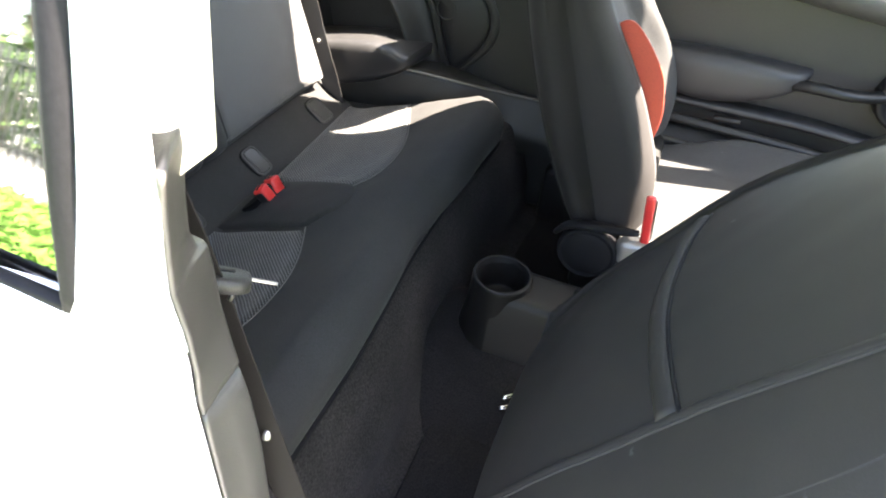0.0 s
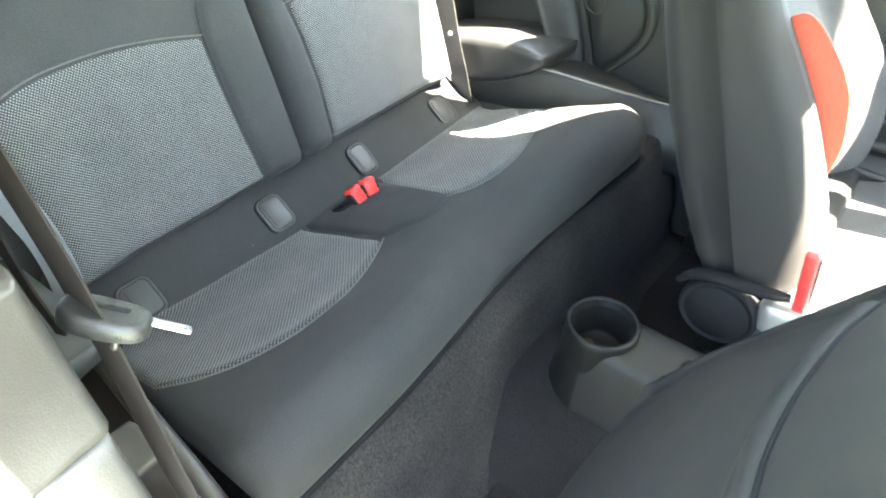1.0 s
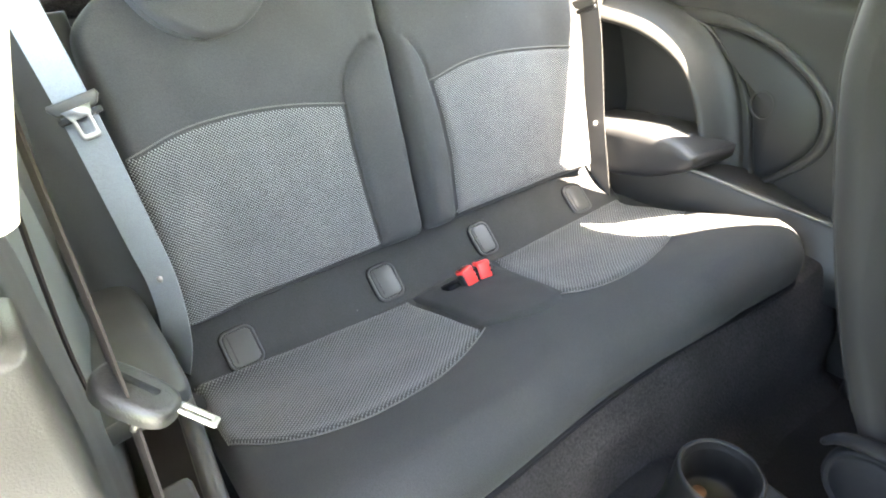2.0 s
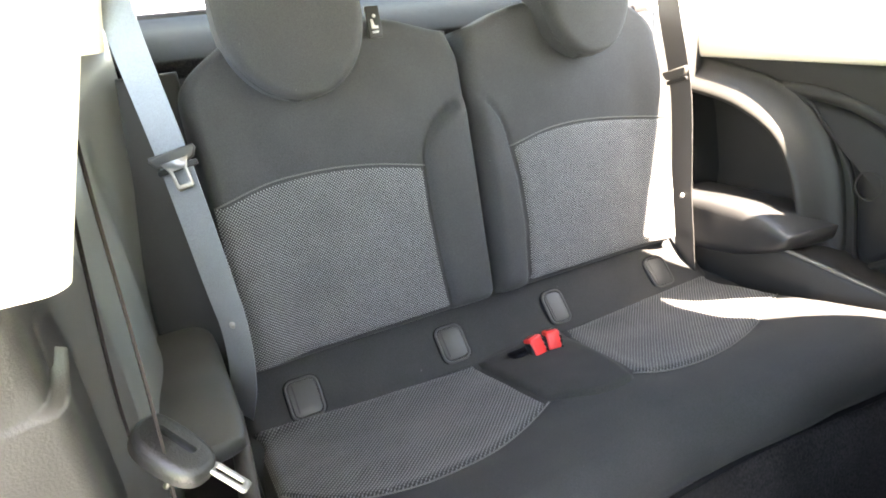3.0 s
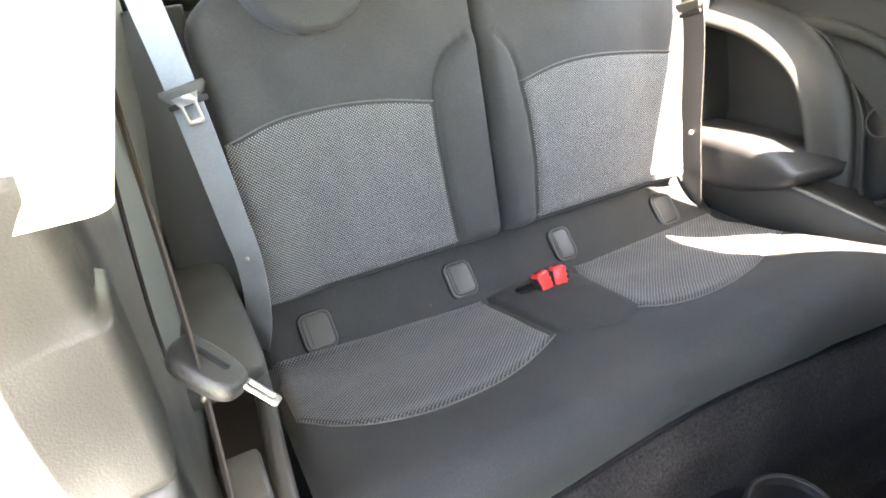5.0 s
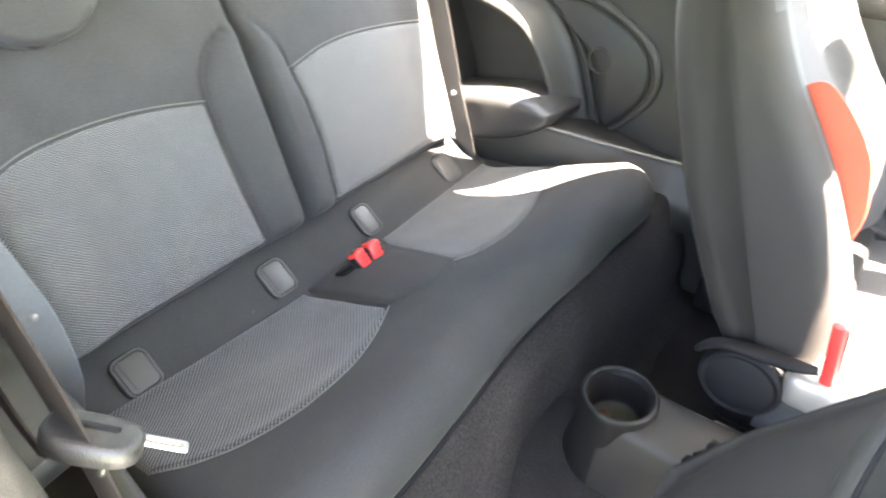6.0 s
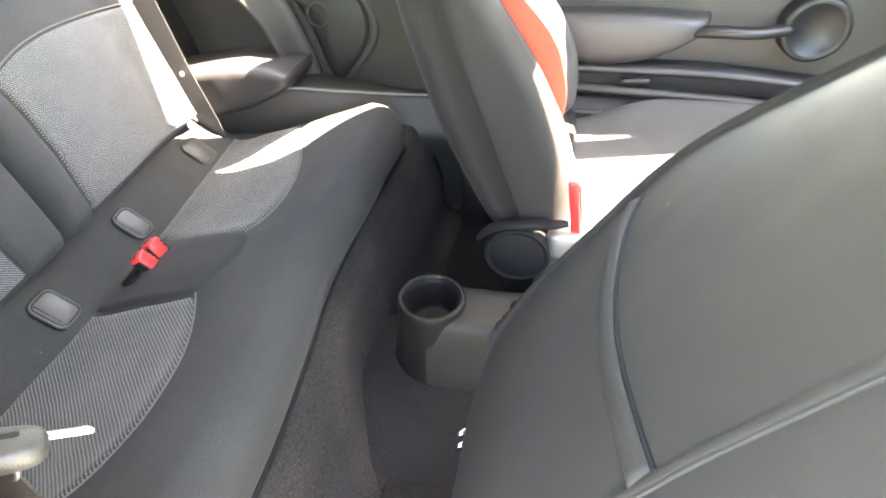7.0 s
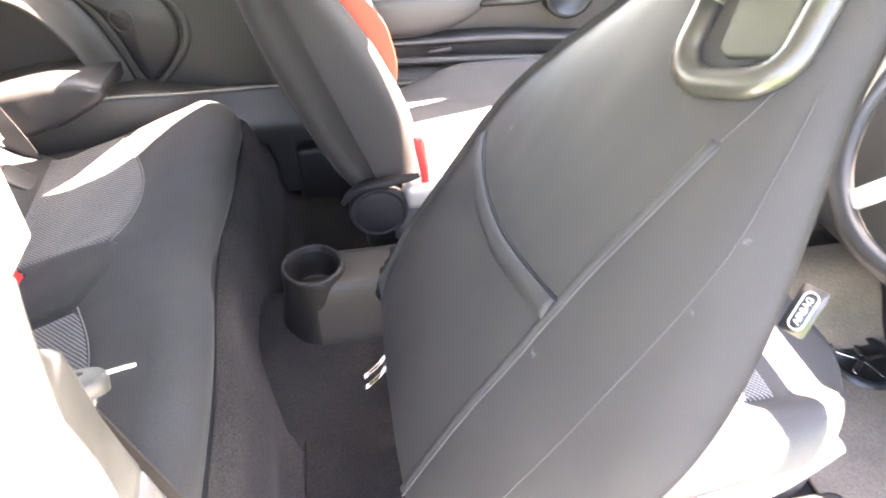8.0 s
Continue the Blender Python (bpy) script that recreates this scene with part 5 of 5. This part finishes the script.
part("pull", tube(smooth_line([(1.085, FAR - 0.030, 0.742), (1.13, FAR - 0.046, 0.750), (1.20, FAR - 0.046, 0.750), (1.27, FAR - 0.020, 0.752)], 6), 0.0165, 12, flat=0.75), SMOOTH_BLACK, door, "black door pull")
pocket = thing("door_pocket", "black map pocket moulded along the far door", "door pocket")
part("lip", tube(smooth_line([(0.72, FAR - 0.020, 0.600), (0.85, FAR - 0.045, 0.612), (1.00, FAR - 0.055, 0.612), (1.20, FAR - 0.050, 0.600), (1.45, FAR - 0.030, 0.575)], 6), 0.013, 10, flat=0.8), PLASTIC, pocket)
part("front", rings([[(x, FAR - 0.045 - 0.01 * math.sin((x - 0.7) * 4), 0.590), (x, FAR - 0.062, 0.50), (x, FAR - 0.050, 0.42), (x, FAR + 0.01, 0.42), (x, FAR + 0.01, 0.585)] for x in np.linspace(0.72, 1.46, 16)]), PLASTIC, pocket)
part("ridge", tube(smooth_line([(0.74, FAR - 0.040, 0.555), (0.90, FAR - 0.066, 0.560), (1.10, FAR - 0.066, 0.552), (1.40, FAR - 0.055, 0.530)], 6), 0.008, 8), TRIM_DARK, pocket)
part("catch", box((0.062, 0.016, 0.012), (0.978, FAR - 0.052, 0.637), pose(0, 0, 0, 0, -4, 0), bevel=0.004), SMOOTH_BLACK, pocket)
part("shelf", rings([[(x, FAR - 0.040, 0.652 - 0.02 * sm(x, 1.1, 1.4)), (x, FAR - 0.034, 0.660 - 0.02 * sm(x, 1.1, 1.4)), (x, FAR + 0.004, 0.664 - 0.02 * sm(x, 1.1, 1.4)), (x, FAR + 0.004, 0.640), (x, FAR - 0.030, 0.640 - 0.01 * sm(x, 1.1, 1.4))] for x in np.linspace(0.74, 1.42, 14)]), DOOR_PAD, pocket, "grey shelf over the pocket")
speaker_front = thing("door_speaker", "round dark door handle surround at the front of the far door", "speaker")
part("grille", weld(lathe([(0.0, -0.010), (0.044, -0.012), (0.052, -0.022), (0.060, -0.026), (0.067, -0.020), (0.070, 0.02)], (1.318, FAR - 0.004, 0.752), "y", 36)), SMOOTH_BLACK, speaker_front)
loops = []
for x in np.linspace(0.66, 1.56, 16):
    drop = 0.10 * max(0.0, x - 1.0)
    loops.append([(x, FAR + 0.010, 0.905 - drop), (x, FAR - 0.018, 0.912 - drop), (x, FAR - 0.048, 0.930 - drop), (x, FAR - 0.060, 0.952 - drop), (x, FAR - 0.052, 0.975 - drop), (x, FAR - 0.020, 0.990 - drop), (x, FAR + 0.020, 0.996 - drop), (x, FAR + 0.024, 0.93 - drop)])
tagged(part("trim_door_top", rings(loops), DOOR_ROLL_LIT), "dark padded roll along the far door's top", "trim", kind="structure")
dash = thing("dashboard", "black moulded dashboard under the windscreen", "dashboard")
part("body", box((0.36, 1.30, 0.36), (1.72, 0.02, 0.74), bevel=0.06, seg=4), PLASTIC, dash)
wheel = thing("steering_wheel", "black steering wheel with a satin lower spoke", "steering wheel")
wm = pose(1.47, -0.37, 0.90, 0, -65, 0)
ring = [wm @ Vector((0.185 * math.cos(a), 0.185 * math.sin(a), 0)) for a in np.linspace(0, 2 * math.pi, 49)]
part("rim", tube(ring, 0.016, 10), SMOOTH_BLACK, wheel)
part("hub", lathe([(0, -0.02), (0.06, -0.02), (0.075, 0.0), (0.06, 0.03), (0.0, 0.035)], (0, 0, 0), "z", 28), SMOOTH_BLACK, wheel).matrix_world = wm
for a in (-90, 30, 150):
    part("spoke", box((0.13, 0.03, 0.012), (0.12, 0, 0), bevel=0.004), SATIN, wheel).matrix_world = wm @ pose(0, 0, 0, 0, 0, a)


# ---- labels and tags ----
tag_ob = thing("seat_tag", "small black sewn tag with a pale pictogram on the seat top", "tag")
tp = lambda a, b, d: BP(-0.159 + a, 0.505 + b, 0.012 + d)
part("cloth", plate(round_rect(0.024, 0.05, 0.003), -0.004, 0.002, tp, bevel=0.0008), SMOOTH_BLACK, tag_ob)
part("pictogram", plate(round_rect(0.012, 0.004, 0.0015, 3, 0.0, -0.016), 0.0015, 0.0027, tp), WHITE_INK, tag_ob)
part("pictogram", plate([(-0.006, -0.011), (0.006, -0.011), (0.006, -0.007), (0.000, -0.006), (-0.002, 0.004), (-0.006, 0.004)], 0.0015, 0.0027, tp), WHITE_INK, tag_ob)
part("pictogram", plate(round_rect(0.006, 0.006, 0.0029, 4, 0.001, 0.009), 0.0015, 0.0027, tp), WHITE_INK, tag_ob)

airbag = thing("airbag_tag", "dark cloth tag reading AIRBAG on the driver seat's edge", "tag")
AM = look((1.0405, -0.5990, 0.9370), (0.712, -0.865, 1.261)) @ pose(0, 0, 0, 0, 0, 93)
put = lambda a, b, d: AM @ Vector((a, b, -d))
part("cloth", plate(round_rect(0.040, 0.020, 0.003), -0.001, 0.001, put), SMOOTH_BLACK, airbag)
part("outline", frame_plate(round_rect(0.032, 0.0115, 0.0056, 6), round_rect(0.0302, 0.0097, 0.0047, 6), 0.0005, 0.0016, put), WHITE_INK, airbag)
word = bpy.data.curves.new("letters", "FONT")
word.body, word.size, word.extrude, word.align_x, word.align_y = "AIRBAG", 0.0066, 0.0003, "CENTER", "CENTER"
letters = new("letters", word)
letters.data.materials.append(WHITE_INK)
letters.parent = airbag
letters.matrix_world = AM @ pose(0, 0, -0.0018, 180, 0, 0)

# ---- driver's footwell ----
mat = thing("floor_mat", "beige footwell mat with a round badge, sunlight put into its colour", "mat")
part("mat", pad(lambda a, b, d: Vector((1.48 + b, a, 0.232 + d + 0.145 * math.exp(-((a - 0.02) / 0.15) ** 4))), lambda b: -0.56, lambda b: 0.02, 0.0, 0.36, 0.012, 0.004, nu=30, bulge=lambda a, b: 0.003 * noise.noise((a * 14, b * 14, 6))), SUNLIT_MAT, mat)
badge = part("badge", lathe([(0.0, 0.002), (0.056, 0.003), (0.062, 0.011), (0.073, 0.011), (0.078, 0.0)], (1.752, -0.205, 0.240), "z", 36), SMOOTH_BLACK, mat, "round black badge")
for k in range(5):
    part("spoke", box((0.044, 0.012, 0.003), (1.752 + 0.03 * math.cos(k * 1.257), -0.205 + 0.03 * math.sin(k * 1.257), 0.2445), pose(0, 0, 0, 0, 0, math.degrees(k * 1.257)), bevel=0.001), CHROME, badge)
rear_mat = part("rear_floor_mat", pad(lambda a, b, d: Vector((0.575 + b, -0.345 + a, 0.224 + d)), lambda b: -0.24, lambda b: 0.20, 0.0, 0.36, 0.012, 0.005, bulge=lambda a, b: 0.002 * noise.noise((a * 20, b * 20, 1))), CARPET)
tagged(rear_mat, "black carpet mat on the rear floor", "mat")


# ---- outside ----
def leaves(count, shape, size, seed):
    rnd = random.Random(seed)
    bm = bmesh.new()
    for _ in range(count):
        c, s = Vector(shape(rnd)), size * rnd.uniform(0.6, 1.3)
        m = Matrix.Translation(c) @ Euler((rnd.uniform(-1, 1), rnd.uniform(-1, 1), rnd.uniform(0, 6.3))).to_matrix().to_4x4()
        vs = [bm.verts.new(m @ Vector(p)) for p in ((-s, 0, 0), (0, -s * 0.45, s * 0.1), (s, 0, 0), (0, s * 0.45, s * 0.1))]
        bm.faces.new(vs)
    return bm


def strip(name, x0, x1, y0, y1, z, mat, label):
    return tagged(part(name, box((x1 - x0, y1 - y0, z), ((x0 + x1) / 2, (y0 + y1) / 2, z / 2), bevel=0.01), mat), label, name, kind="structure")


strip("verge", -40, 30, -5.0, -1.9, 0.06, GRASS_M, "sunlit grass verge beside the car")
strip("pavement", -40, 30, -6.8, -5.02, 0.08, PAVING, "pale paved path behind the verge")
strip("kerb", -40, 30, 2.2, 5.0, 0.10, PAVING, "pale paved path beyond the car")
tagged(part("grass", leaves(16000, lambda r: (r.uniform(-8, 1), r.uniform(-4.95, -1.95), 0.06 + r.uniform(0, 0.10)), 0.045, 3), GRASS_M), "long grass blades on the verge", "grass", kind="stuff")
hedge = lambda r: (r.uniform(-22, 6), -8.4 + r.gauss(0, 0.45), r.uniform(0.0, 1.9) + r.gauss(0, 0.15))
tagged(part("hedge", leaves(9000, hedge, 0.14, 4), LEAF_M), "dark green leafy hedge behind an iron fence", "hedge", kind="stuff")
fence = thing("fence", "dark painted iron fence along the path", "fence")
bar = box((0.04, 0.04, 1.6), (0, 0, 0.8), bevel=0.006)
bar_ob = part("fence_bar", bar, FENCE_M, fence)
bar_ob.location = (-16, -6.95, 0)
for k in range(1, 90):
    b = new("fence_bar", bar_ob.data)
    b.parent, b.location = fence, (-16 + k * 0.16, -6.95, 0)
for z in (0.25, 1.4):
    part("fence_rail", box((14.6, 0.05, 0.05), (-8.8, -6.95, z), bevel=0.008), FENCE_M, fence)


def tree(x, y, h, seed):
    ob = thing("tree", "leafy green street tree with a bare lower trunk", "tree", group="street trees")
    rnd = random.Random(seed)
    trunk = tube(smooth_line([(0, 0, -0.1), (0.05, 0.02, h * 0.25), (-0.05, 0.05, h * 0.5), (0.0, 0.0, h * 0.8)], 6), 0.16, 10, taper=lambda f: 1 - 0.7 * f)
    for k in range(6):
        a = k * 1.05 + rnd.uniform(0, 0.5)
        p = Vector((0, 0, h * rnd.uniform(0.35, 0.6)))
        trunk = tube(smooth_line([p, p + Vector((math.cos(a) * h * 0.13, math.sin(a) * h * 0.13, h * 0.1)), p + Vector((math.cos(a) * h * 0.25, math.sin(a) * h * 0.25, h * 0.24))], 4), 0.06, 7, taper=lambda f: 1 - 0.7 * f, bm=trunk)
    part("trunk", trunk, WOOD, ob)
    clumps = [(rnd.gauss(0, h * 0.16), rnd.gauss(0, h * 0.16), h * rnd.uniform(0.45, 1.0), h * rnd.uniform(0.08, 0.15)) for _ in range(22)]

    def spot(r):
        x0, y0, z0, q = clumps[r.randrange(len(clumps))]
        return (x0 + r.gauss(0, q * 0.5), y0 + r.gauss(0, q * 0.5), z0 + r.gauss(0, q * 0.4))
    part("crown", leaves(5200, spot, 0.13, seed), LEAF_M, ob)
    ob.location = (x, y, 0)
    return ob


t0 = tree(-11.5, -9.8, 7.0, 11)
for x, y, r in ((-17, -9.4, 200), (-19, 4.5, 260), (-9, 13.5, 20), (24, 15, 77)):
    copy_thing(t0, pose(x, y, 0, 0, 0, r))
